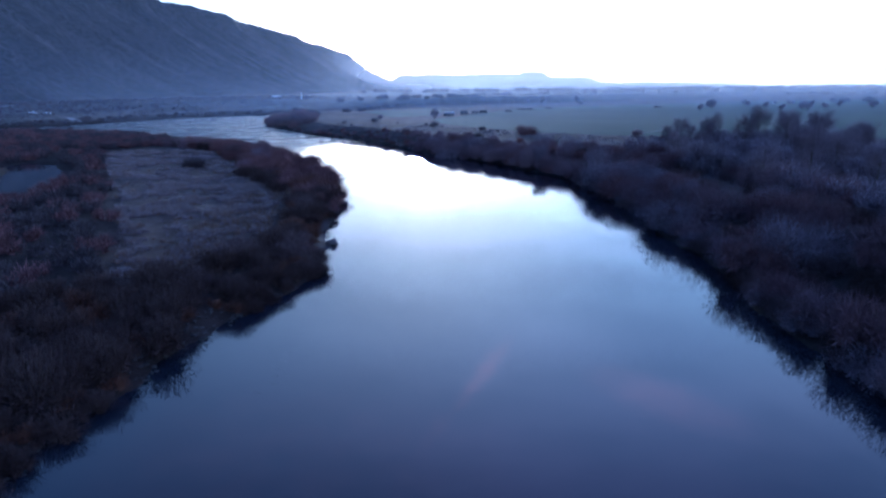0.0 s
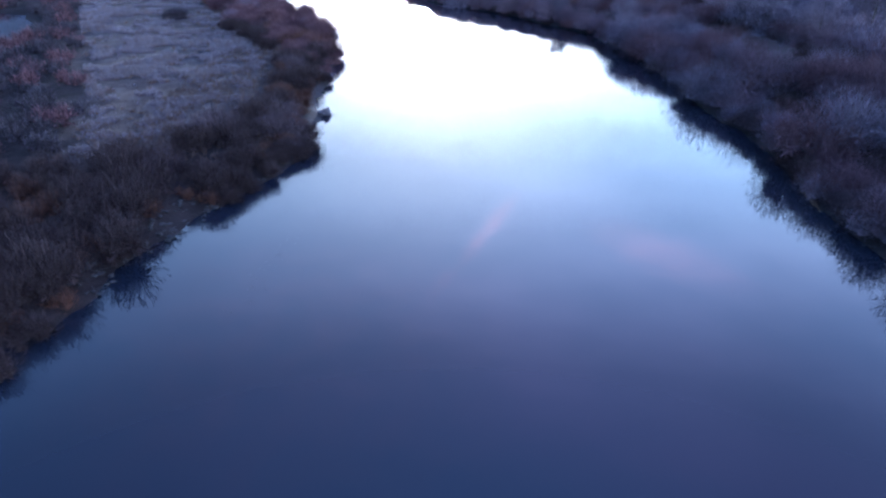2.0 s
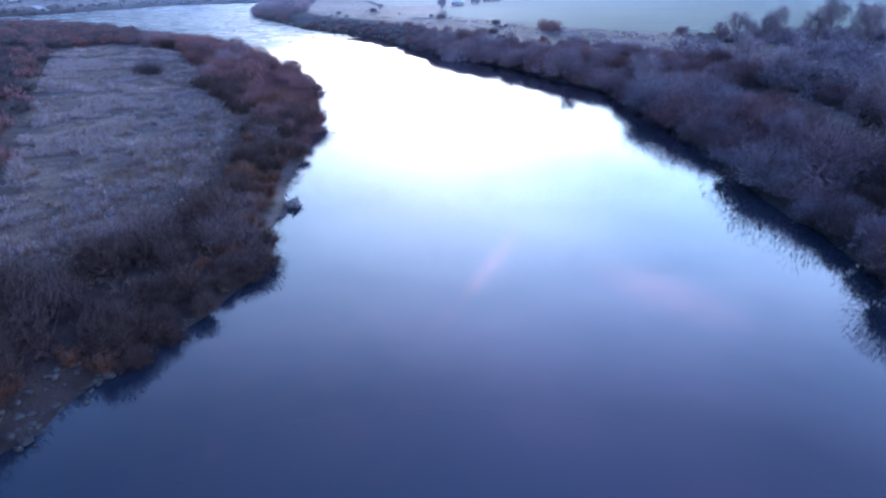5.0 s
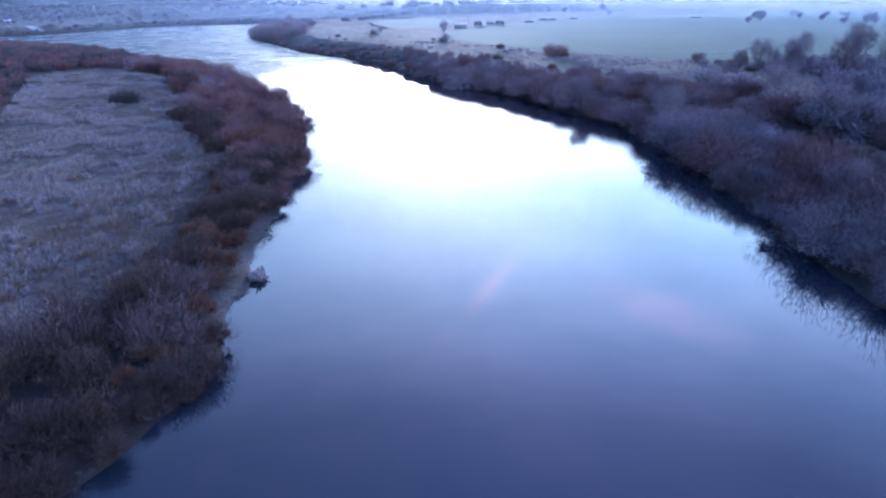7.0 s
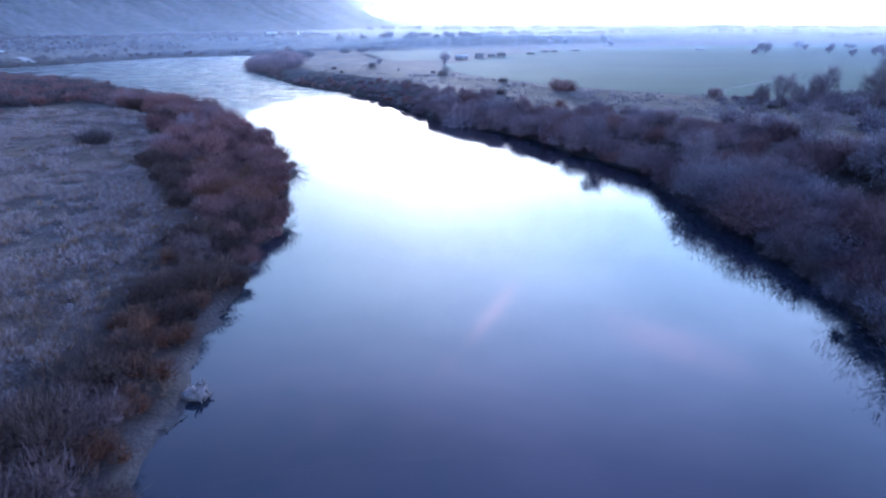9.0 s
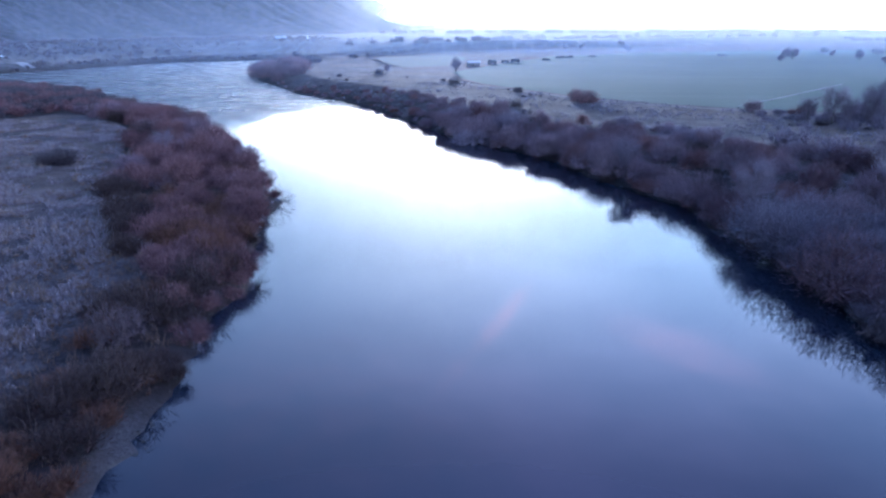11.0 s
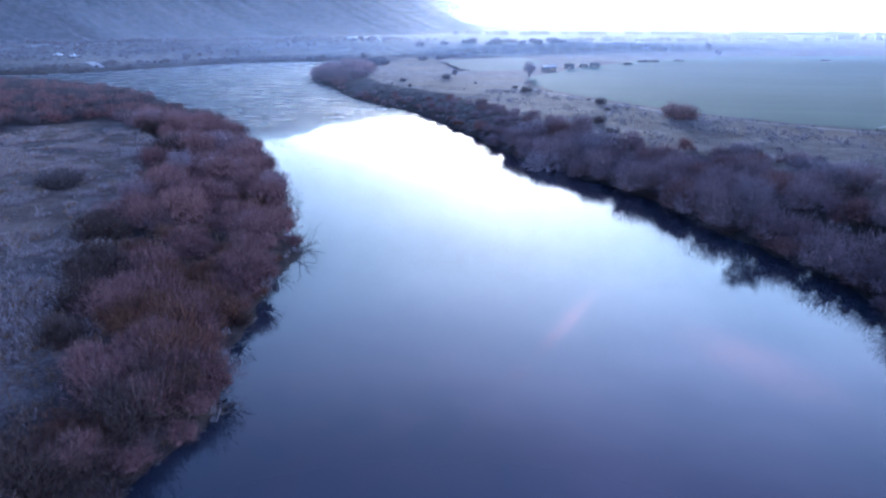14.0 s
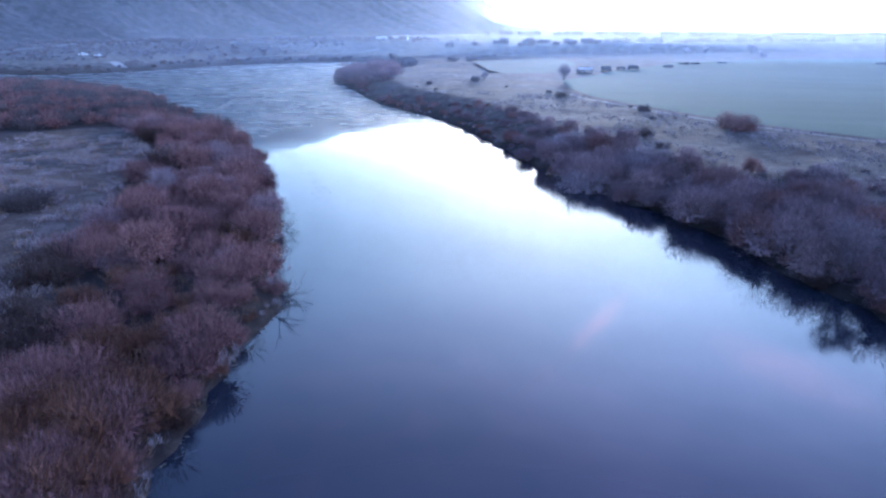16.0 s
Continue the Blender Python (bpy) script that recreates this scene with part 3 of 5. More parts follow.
def blades(name, co, tips):
    """A mesh of loose triangles with the value that fades from foot to tip."""
    n = len(co) // 3
    me = bpy.data.meshes.new(name)
    me.vertices.add(n * 3)
    me.vertices.foreach_set("co", co.ravel())
    me.loops.add(n * 3)
    me.loops.foreach_set("vertex_index", np.arange(n * 3, dtype=np.int32))
    me.polygons.add(n)
    me.polygons.foreach_set("loop_start", np.arange(n, dtype=np.int32) * 3)
    me.update(calc_edges=True)
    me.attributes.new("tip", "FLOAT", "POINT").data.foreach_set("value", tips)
    return me


def tubes(name, lines, sides=5, joined=None):
    """Limbs: each line is a list of (place, radius)."""
    co, faces = [], []
    for line in lines:
        first = len(co)
        if joined is not None and co:
            # all limbs grow from one ring of the first
            for i in range(sides):
                faces.append((joined * sides + i, joined * sides + (i + 1) % sides, first + (i + 1) % sides, first + i))
            line = line[1:]
        for j, (p, r) in enumerate(line):
            q = line[min(j + 1, len(line) - 1)][0]
            o = line[max(j - 1, 0)][0]
            ax = Vector(q) - Vector(o)
            ax.normalize()
            s = ax.cross(Vector((0, 0, 1)) if abs(ax.z) < 0.9 else Vector((1, 0, 0))).normalized()
            t = ax.cross(s)
            for i in range(sides):
                a = 2 * math.pi * i / sides
                co.append(tuple(Vector(p) + r * (math.cos(a) * s + math.sin(a) * t)))
        for j in range(len(line) - 1):
            for i in range(sides):
                a, b = first + j * sides + i, first + j * sides + (i + 1) % sides
                faces.append((a, b, b + sides, a + sides))
        faces.append(tuple(first + (len(line) - 1) * sides + i for i in range(sides)))
    me = bpy.data.meshes.new(name)
    me.from_pydata(co, [], faces)
    return me


def make_plant(name, seed, radius, height, stems, twigs, twig_len, twig_width, upright, material, label, category, trunk=0.0, group=""):
    """A bare shrub or tree: limbs from one foot, and a crown of many twigs in uneven lumps."""
    rng = np.random.default_rng(seed)
    root = new(name)
    lines, along = [], []
    for k in range(stems):
        a = 2 * math.pi * (k + rng.uniform(-0.4, 0.4)) / stems
        out = radius * rng.uniform(0.25, 1.0) ** 0.6
        top = height * (0.62 + 0.38 * rng.random()) * math.sqrt(max(0.08, 1 - 0.72 * (out / radius) ** 2))
        foot = np.array([math.cos(a), math.sin(a), 0]) * radius * (0.0 if trunk else 0.28) * rng.random()
        fork = np.array([0, 0, trunk]) + foot
        end = np.array([math.cos(a) * out, math.sin(a) * out, top]) * 0.78
        bend = np.array([rng.normal(0, 0.12), rng.normal(0, 0.12), 0]) * radius
        pts = []
        for u in np.linspace(0, 1, 5):
            p = fork * (1 - u) + end * u + bend * math.sin(math.pi * u)
            p[2] = fork[2] + (end[2] - fork[2]) * (u ** (0.75 if upright else 0.9))
            pts.append(p)
        r0 = 0.011 * height * (0.6 + 0.5 * rng.random()) * (0.8 if trunk else 0.5)
        lines.append([(tuple(p), r0 * (1 - 0.85 * j / 4)) for j, p in enumerate(pts)])
        along.append(np.array(pts))
    if trunk:
        lean = rng.normal(0, 0.12, 2) * trunk
        lines.append([((0, 0, -0.3), 0.05 * height * 0.8), ((lean[0] * 0.3, lean[1] * 0.3, trunk * 0.5), 0.032 * height), ((0, 0, trunk * 1.05), 0.026 * height)])
    if trunk:
        lines.insert(0, lines.pop())
    link("trunk", tubes("trunk", lines, 5 if trunk else 3, 2 if trunk else 0), BARK, root)
    along = np.array(along)
    # rounded puffs of twigs round the limb ends, and loose twigs along the limbs
    puffs = max(5, int(stems * 1.1))
    k = rng.integers(0, stems, puffs)
    u = rng.uniform(0.45, 1.12, puffs)[:, None]
    mid = along[k, -2] * (1 - u) + along[k, -1] * u
    mid = mid + rng.normal(0, 0.10 * radius, (puffs, 3)) * [1, 1, 0.6]
    rp = radius * rng.uniform(0.42, 0.70, puffs)
    mid[:, 2] = np.maximum(mid[:, 2] - 0.75 * rp, 0.25 * rp)
    inner = int(twigs * 0.85)
    q = rng.choice(puffs, inner, p=rp ** 2 / (rp ** 2).sum())
    v = rng.normal(0, 1, (inner, 3)) + [0, 0, 0.35 + 0.5 * upright]
    v /= np.linalg.norm(v, axis=1, keepdims=True)
    r = rp[q][:, None]
    a0 = mid[q] + v * r * rng.uniform(0.15, 0.9, (inner, 1)) ** 0.55
    way = 0.75 * v + rng.normal(0, 0.24, (inner, 3)) + [0, 0, 0.2 + 0.5 * upright]
    a1 = a0 + way * twig_len * rng.uniform(0.7, 1.9, (inner, 1))
    # the heart of each puff is dense; its inner shade is coloured in below
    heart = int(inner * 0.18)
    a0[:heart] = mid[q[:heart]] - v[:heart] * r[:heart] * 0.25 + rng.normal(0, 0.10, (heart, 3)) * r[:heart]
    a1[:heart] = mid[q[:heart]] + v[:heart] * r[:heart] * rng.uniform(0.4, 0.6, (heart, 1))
    loose = twigs - inner
    k = rng.integers(0, stems, loose)
    u = rng.uniform(0.1, 1.0, loose) * 3.999
    j = u.astype(int)
    f = (u - j)[:, None]
    b0 = along[k, j] * (1 - f) + along[k, j + 1] * f + rng.normal(0, 0.05 * radius, (loose, 3))
    b1 = b0 + (rng.normal(0, 0.5, (loose, 3)) + [0, 0, 0.3 + upright]) * twig_len * rng.uniform(0.5, 1.0, (loose, 1))
    p0, p1 = np.concatenate([a0, b0]), np.concatenate([a1, b1])
    p0[:, 2], p1[:, 2] = np.maximum(p0[:, 2], 0.02), np.maximum(p1[:, 2], 0.06)
    # paleness climbs with height: frost that also paints the dome's shading
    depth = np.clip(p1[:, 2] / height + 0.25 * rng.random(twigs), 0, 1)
    # heart twigs lose the pale mix, putting the puff's inner shade into colour
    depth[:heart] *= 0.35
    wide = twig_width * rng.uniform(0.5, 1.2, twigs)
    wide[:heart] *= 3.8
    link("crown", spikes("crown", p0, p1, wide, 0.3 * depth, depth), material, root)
    return tagged(root, label, category, group)


def branches(name, lines, sides=5):
    """Forked limbs in one skin: each line is ([(place, radius), ...], line it grows from or None, its ring there)."""
    co, faces, starts = [], [], []
    for pts, stem, ring in lines:
        first = len(co)
        starts.append(first)
        for j, (p, r) in enumerate(pts):
            ax = (Vector(pts[min(j + 1, len(pts) - 1)][0]) - Vector(pts[max(j - 1, 0)][0])).normalized()
            u = ax.cross(Vector((0, 0, 1)) if abs(ax.z) < 0.9 else Vector((1, 0, 0))).normalized()
            v = ax.cross(u)
            co += [tuple(Vector(p) + float(r) * (math.cos(a) * u + math.sin(a) * v)) for a in (2 * math.pi * i / sides for i in range(sides))]
        rows = [first + j * sides for j in range(len(pts))]
        if stem is not None:
            rows.insert(0, starts[stem] + ring * sides)
        for a, b in zip(rows[:-1], rows[1:]):
            faces += [(a + i, a + (i + 1) % sides, b + (i + 1) % sides, b + i) for i in range(sides)]
        faces.append(tuple(rows[-1] + i for i in range(sides)))
    me = bpy.data.meshes.new(name)
    me.from_pydata(co, [], faces)
    return me


def make_tree(name, seed, height, spread_r, limbs, twigs, twig_width, material, label, low=0.42):
    """A bare tree: a trunk, limbs that fork twice, and fine twigs on the forks."""
    rng = np.random.default_rng(seed)
    root = new(name)
    bole = height * 0.24
    lean = rng.normal(0, 0.02, 2) * height
    lines = [([((lean[0] * u, lean[1] * u, bole * 4.0 * u - 0.3), 0.03 * height * (1 - 0.75 * u)) for u in np.linspace(0, 0.95, 6)], None, 0)]
    ends, ways = [], []
    for k in range(limbs):
        ring = 1 + k % 5
        p = np.array(lines[0][0][ring][0])
        a = 2.4 * k + 2.67 * (k // 5) + rng.uniform(-0.4, 0.4)
        out = spread_r * rng.uniform(0.6, 1.0) * (1.15 - 0.12 * ring)
        q = np.array([math.cos(a) * out, math.sin(a) * out, max(p[2] + 0.06 * height, height * (low + (0.97 - low) * math.sqrt(max(0, 1 - (out / (1.04 * spread_r)) ** 2))) * rng.uniform(0.85, 1.0))])
        pts = [p * (1 - u) + q * u + np.array([0, 0, -0.10 * height * math.sin(math.pi * u) * 0.8]) + rng.normal(0, 0.03 * spread_r, 3) for u in np.linspace(0.1, 1, 5)]
        r0 = 0.0075 * height * (1.1 - 0.1 * ring)
        stem = len(lines)
        lines.append(([(tuple(w), r0 * (1 - 0.8 * j / 4)) for j, w in enumerate(pts)], 0, ring))
        for m in range(3):
            w = pts[1 + m]
            b = a + rng.choice((-1, 1)) * rng.uniform(0.4, 1.1)
            L = spread_r * rng.uniform(0.28, 0.5)
            e = w + np.array([math.cos(b) * L, math.sin(b) * L, L * rng.uniform(0.1, 0.9)])
            mid = (w + e) / 2 + rng.normal(0, 0.05 * L, 3)
            lines.append(([(tuple(w * 0.9 + mid * 0.1), r0 * 0.4), (tuple(mid), r0 * 0.28), (tuple(e), r0 * 0.1)], stem, 1 + m))
            ends += [mid, e]
            ways += [e - w, e - mid]
        ends += [pts[2], pts[3], pts[4]]
        ways += [q - p] * 3
    link("trunk", branches("trunk", lines), BARK, root, smooth=True)
    ends, ways = np.array(ends), np.array(ways)
    ways = ways / np.linalg.norm(ways, axis=1, keepdims=True)
    k = rng.integers(0, len(ends), twigs)
    p0 = ends[k] + ways[k] * rng.uniform(-0.8, 0.2, (twigs, 1)) * spread_r * 0.35 + rng.normal(0, 0.09 * spread_r, (twigs, 3))
    p1 = p0 + (ways[k] * 0.5 + rng.normal(0, 0.7, (twigs, 3)) + [0, 0, 0.35]) * rng.uniform(0.10, 0.42, (twigs, 1)) * spread_r
    # pale by height: frost, with the lit top put into the colour
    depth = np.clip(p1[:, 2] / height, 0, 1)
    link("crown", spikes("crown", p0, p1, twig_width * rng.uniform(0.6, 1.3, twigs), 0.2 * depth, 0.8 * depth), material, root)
    return tagged(root, label, "tree")


RNG = random.Random(7)
KINDS = {}
for key, name, count, spec in (
    ("red", "red_willow", 4, (2.7, 4.0, 15, 3300, 0.36, 0.048, 0.5, RED_TWIG, "leafless reddish-brown willow bush on the river bank", "bush")),
    ("grey", "grey_willow", 5, (3.1, 4.8, 16, 3400, 0.40, 0.050, 0.5, GREY_TWIG, "leafless grey-brown willow bush with frosted twig tips", "bush")),
    ("mauve", "mauve_willow", 4, (2.8, 4.3, 14, 3200, 0.38, 0.048, 0.5, MAUVE_TWIG, "leafless mauve-brown willow bush on the bank", "bush")),
    ("olive", "olive_bush", 4, (4.6, 7.4, 22, 11500, 0.38, 0.037, 0.3, OLIVE_TWIG, "rounded grey-olive bare bush with pale tips", "bush")),
    ("willow", "tall_willow", 4, (4.3, 6.6, 20, 9500, 0.36, 0.038, 0.35, MAUVE_TWIG, "broad leafless mauve-brown willow with soft rounded crown", "bush")),
    ("wine", "wine_willow", 3, (4.3, 6.4, 20, 9500, 0.36, 0.038, 0.35, WINE_TWIG, "broad leafless willow with dark wine-red twigs", "bush")),
    ("wine_low", "dun_willow", 3, (2.7, 3.8, 15, 3300, 0.36, 0.048, 0.5, DUN_TWIG, "leafless dull purple-brown willow bush on the bank", "bush")),
    ("rust", "rust_shrub", 3, (1.7, 2.0, 9, 1900, 0.3, 0.045, 0.7, RUST_TWIG, "low rust-coloured shrub with dead leaves by the water", "shrub")),
    ("ember", "ember_willow", 2, (2.8, 4.2, 14, 4200, 0.34, 0.042, 0.45, RUST_TWIG, "leafless orange-brown willow bush on the bank", "bush")),
    ("brown", "brown_brush", 3, (2.8, 3.4, 14, 3200, 0.36, 0.050, 0.4, BROWN_TWIG, "dark brown leafless brush on the low bank", "bush")),
    ("round", "greasewood", 1, (3.2, 2.7, 18, 5200, 0.45, 0.075, 0.45, DARK_TWIG, "dark rounded greasewood bush alone on the meadow", "shrub")),
    ("sage", "sagebrush", 3, (1.2, 1.3, 7, 700, 0.4, 0.07, 0.4, DARK_TWIG, "low dark rounded sagebrush on frosted grass", "shrub")),
    ("spit", "river_willow", 3, (3.6, 4.6, 8, 1300, 0.8, 0.10, 0.5, RED_TWIG, "hazy mauve-brown willow bush on the low spit", "bush")),
    ("mass", "mass_a", 3, (3.3, 4.6, 7, 800, 0.5, 0.12, 0.55, GREY_TWIG, "bush", "bush")),
    ("massred", "mass_b", 3, (3.0, 4.2, 7, 400, 0.6, 0.21, 0.6, RED_TWIG, "bush", "bush")),
    ("massdark", "mass_e", 3, (3.0, 3.8, 7, 420, 0.6, 0.2, 0.4, DARK_TWIG, "bush", "bush")),
    ("tiny", "mass_d", 3, (3.3, 4.6, 4, 160, 1.0, 0.45, 0.5, DARK_TWIG, "bush", "bush")),
    ("low", "mass_c", 3, (1.2, 1.3, 5, 90, 0.5, 0.17, 0.5, DARK_TWIG, "bush", "bush")),
):
    KINDS[key] = []
    for i in range(count):
        rad, hei, stems, twigs, tl, tw, up, mat, label, cat = spec
        f = 1 + 0.12 * (i - count / 2)
        KINDS[key].append(make_plant(name, 100 + 17 * i + len(KINDS) * 1000, rad * (2 - f), hei * f, stems, twigs, tl, tw, up, mat, label, cat, trunk=0.0))
# pale grey twigs stand in for the haze before these far trees
KINDS["fartree"] = [make_plant("valley_tree", 340 + i, 2.5 + 0.2 * i, 8.6 + 0.5 * i, 18, 2600, 0.55, 0.075, 0.4, GREY_TWIG, "bare tree standing alone in the misty valley", "tree", trunk=2.2) for i in range(3)]
KINDS["tree"] = [make_tree("bare_tree", 300 + i, 8.0 + 0.8 * i, 3.4 + 0.3 * i, 14, 5200, 0.03, GREY_TWIG, "tall leafless tree with forked grey trunk", 0.32) for i in range(4)]
USED = set()


def plant(key, x, y, scale=1.0, group="", z=None):
    src = KINDS[key][RNG.randrange(len(KINDS[key]))]
    h, _, _ = on_land(x, y) if z is None else (z, 0, 0)
    m = pose(x, y, h - 0.06, 0, 0, RNG.uniform(0, 360)) @ Matrix.Diagonal((scale * RNG.uniform(0.9, 1.1), scale * RNG.uniform(0.9, 1.1), scale, 1))
    if src.name in USED:
        ob = copy_thing(src, Matrix())
    else:
        ob = src
        USED.add(src.name)
    ob.matrix_basis = m
    if group:
        ob["group"] = group
    return ob


def scatter(x0, x1, y0, y1, gap, want, seed):
    """Places on a jittered raster for which want(x, y, d, side) says a chance."""
    rng = np.random.default_rng(seed)
    xs, ys = np.meshgrid(np.arange(x0, x1, gap), np.arange(y0, y1, gap))
    xs = (xs + rng.uniform(-0.48, 0.48, xs.shape) * gap).ravel()
    ys = (ys + rng.uniform(-0.48, 0.48, ys.shape) * gap).ravel()
    z, d, side = terrain(xs, ys)
    keep = rng.random(xs.shape) < want(xs, ys, d, side)
    return [(float(x), float(y), float(e), float(h)) for x, y, e, h in zip(xs[keep], ys[keep], d[keep], z[keep])]


def left_bushes(x, y, d, side):
    m, _ = signed(x, y, MEADOW)
    p, _ = signed(x, y, POND)
    seen = x > -0.80 * y - 14
    beach = ((y > 92) & (y < 117) & (d < 2.3)) | ((y < 77) & (d < 1.3))
    return np.where((side == 0) & (d > 0.2) & (m > 1.6) & (p > np.where(x > -118, 4, 2)) & seen & ~beach, np.where(d < 14, 0.95, 0.72), 0)


def right_bushes(x, y, d, side):
    """The belt of crowns on the steep bank, and the thickets behind the pale terrace."""
    wide = np.interp(y, [-20, 60, 140, 165, 200, 214, 232, 246, 262, 300, 335, 375, 405, 450], [40, 40, 34, 30, 28, 22, 17, 14, 13, 12, 8, 6, 22, 24])
    copse = (y > 224 - 0.1 * (x - 60)) & (y < 258 - 0.28 * (x - 64)) & (x > 62) & (x < 130)
    back = (x > 76) & (x < 130) & (y > 115) & (y < 196) & (wob(x, y, 16, 35) > -0.25)
    edge = np.where(copse | back, 0, d + 3.0 * wob(x, y, 9, 31))
    return np.where((side >= 2) & (d > -0.3) & (edge < wide) & (x < 0.72 * y + 22) & (y < 500), np.where(y < 252, 0.96, np.where(y < 380, 0.62, 0.9)), 0)


JOINED = {}


def mass(key, x, y, scale, z):
    JOINED.setdefault(key, []).append((RNG.randrange(len(KINDS[key])), x, y, z - 0.06, scale, RNG.uniform(0, 6.283)))


for x, y, d, h in scatter(-270, -12, 8, 372, 4.5, left_bushes, 3):
    if y > 265 or d > 24:
        mass("massred" if RNG.random() < 0.4 else "massdark", x, y, RNG.uniform(0.55, 0.9), h)
    elif d < 1.6 or (y < 126 and y > 94 and d < 13):
        plant("rust" if RNG.random() < (0.7 if 94 < y < 124 else 0.25) else "red" if y > 138 else RNG.choice(("wine_low", "brown")), x, y, RNG.uniform(0.45, 0.75) if d < 1.6 else RNG.uniform(0.6, 0.95), "bushes along the water", h)
    else:
        big = RNG.choice((0.7, 0.85, 1.0, 1.2, 1.45) if y > 175 else (0.7, 0.85, 1.0, 1.15)) * RNG.uniform(0.9, 1.1)
        dark = np.interp(y, [60, 78, 95, 112, 130, 150, 175], [0.9, 0.4, 0.4, 0.45, 0.4, 0.12, 0.06])
        plant("brown" if RNG.random() < dark else RNG.choice(("red", "red", "mauve", "red", "rust") if y > 175 else ("red", "red", "rust") if y > 92 else ("rust", "brown", "wine_low" if y > 72 else "brown")), x, y, big, "bushes along the water", h)
for x, y, d, h in scatter(-115, -20, 120, 266, 4.3, lambda x, y, d, s: left_bushes(x, y, d, s) * 0.9 * (d < 24) * (d > 2.2), 23):
    plant("mauve" if y > 185 and RNG.random() < 0.35 else RNG.choice(("red", "red", "rust") if y > 142 else ("red", "brown", "rust")), x, y, RNG.uniform(0.7, 1.1), "bushes along the water", h)
for x, y, d, h in scatter(-90, -20, 25, 92, 4.6, lambda x, y, d, s: left_bushes(x, y, d, s) * 0.6 * (d < 24) * (d > 1.6), 24):
    plant("brown" if y < 72 else RNG.choice(("brown", "wine_low", "brown", "rust")), x, y, RNG.uniform(0.8, 1.2), "bushes along the water", h)
for x, y, d, h in scatter(-150, 130, 5, 470, 5.6, right_bushes, 4):
    if y > 376:
        plant("spit", x, y, RNG.uniform(1.1, 1.8), "bushes on the spit", h)
    elif y > 250:
        plant(RNG.choice(("mauve", "rust", "red")), x, y, RNG.uniform(0.25, 0.6) * (1.5 if y < 268 else 1.0), "low bushes on the bank", h)
    elif d > 26:
        mass("mass", x, y, RNG.uniform(0.9, 1.4) * float(np.interp(x, [66, 74, 86, 96], [0.28, 0.42, 0.8, 1.0])) if y > 205 else RNG.uniform(0.9, 1.4), h)
    elif y > 200:
        plant(RNG.choice(("mauve", "mauve", "red", "grey")), x, y, RNG.uniform(1.0, 1.35) if d < 14 else RNG.uniform(0.6, 0.9), "bushes on the steep bank", h)
    elif d > 1.5 and RNG.random() < 0.7:
        # fillers below y 160 are mostly darker kinds, colouring in the shaded crown gaps
        plant(RNG.choice(("brown", "wine_low", "wine_low") if y < 66 else ("brown", "brown", "grey", "wine_low") if y < 160 else ("red", "brown", "red", "mauve")), x, y, RNG.uniform(0.7, 1.1), "bushes on the steep bank", h)

for x, y, d, h in scatter(-80, 10, 246, 345, 3.1, lambda x, y, d, s: np.where((s == 3) & (d > 0.4) & (d < 13 - 5 * step(300, 340, y)), 0.34 + 0.3 * wob(x, y, 7, 37), 0), 27):
    plant(RNG.choice(("mauve", "mauve", "red", "sage", "rust")), x, y, RNG.choice((0.25, 0.35, 0.5, 0.65)) * RNG.uniform(0.9, 1.2), "low bushes on the bank", h)

for x, y, d, h in scatter(-60, 45, 247, 315, 4.0, lambda x, y, d, s: np.where((s == 3) & (d > 3.5) & (d < 15 - 6 * step(270, 315, y)), 0.62 + 0.4 * wob(x, y, 9, 52), 0), 51):
    plant(RNG.choice(("mauve", "mauve", "red", "wine_low")), x, y, float(np.interp(y, [248, 280, 315], [0.82, 0.62, 0.42])) * RNG.uniform(0.75, 1.2), "bushes on the steep bank", h)

# rounded crowns close to the water, each as tall as it stands there
for y, tall in ((20, 6.5), (27, 8), (35, 7), (42, 8.5), (50, 7), (58, 8.6), (65, 7.4), (72, 6.4), (82, 10.0), (90, 4.4), (96, 4.6), (103, 5.8), (110, 8.0), (119, 8.2), (126, 4.8), (133, 8.0), (141, 9.8), (149, 9.6), (158, 8.8), (165, 7.0), (172, 5.8), (179, 6.8), (187, 7.0), (198, 8.0), (206, 6.0), (213, 7.6), (220, 4.8)):
    x = float(np.interp(y, [p[1] for p in RIGHT[::-1]], [p[0] for p in RIGHT[::-1]])) + 2.6 + RNG.uniform(-0.3, 0.5)
    plant(RNG.choice(("wine", "willow", "olive") if y < 62 else ("olive", "wine", "willow", "wine") if y < 122 else ("olive", "wine", "willow") if y < 162 else ("wine", "willow", "wine") if y < 196 else ("willow",)), x, y + RNG.uniform(-1, 1), (tall - 0.8) / (7.0 if y < 162 else 6.4), "bushes on the steep bank")

# broad rounded crowns that rise over the rest
for x, y, d, h in scatter(0, 90, 20, 200, 9.0, lambda x, y, d, s: right_bushes(x, y, d, s) * (d > 7.5) * (d < 30) * 0.95, 26):
    plant(RNG.choice(("olive", "wine", "willow", "wine") if y < 122 else ("olive", "olive", "wine", "willow") if y < 160 else ("wine", "willow", "willow")), x, y, RNG.choice((0.7, 0.9, 1.15, 1.4) if y < 160 else (0.75, 0.9)) * RNG.uniform(0.92, 1.08), "bushes on the steep bank", h)
for x, y, d, h in scatter(-30, 50, 196, 246, 6.0, lambda x, y, d, s: right_bushes(x, y, d, s) * (d > 3.0) * (d < 13) * 0.95, 25):
    plant("willow", x, y, RNG.uniform(0.78, 1.02) * (1.0 if y < 232 else 0.8), "bushes on the steep bank", h)

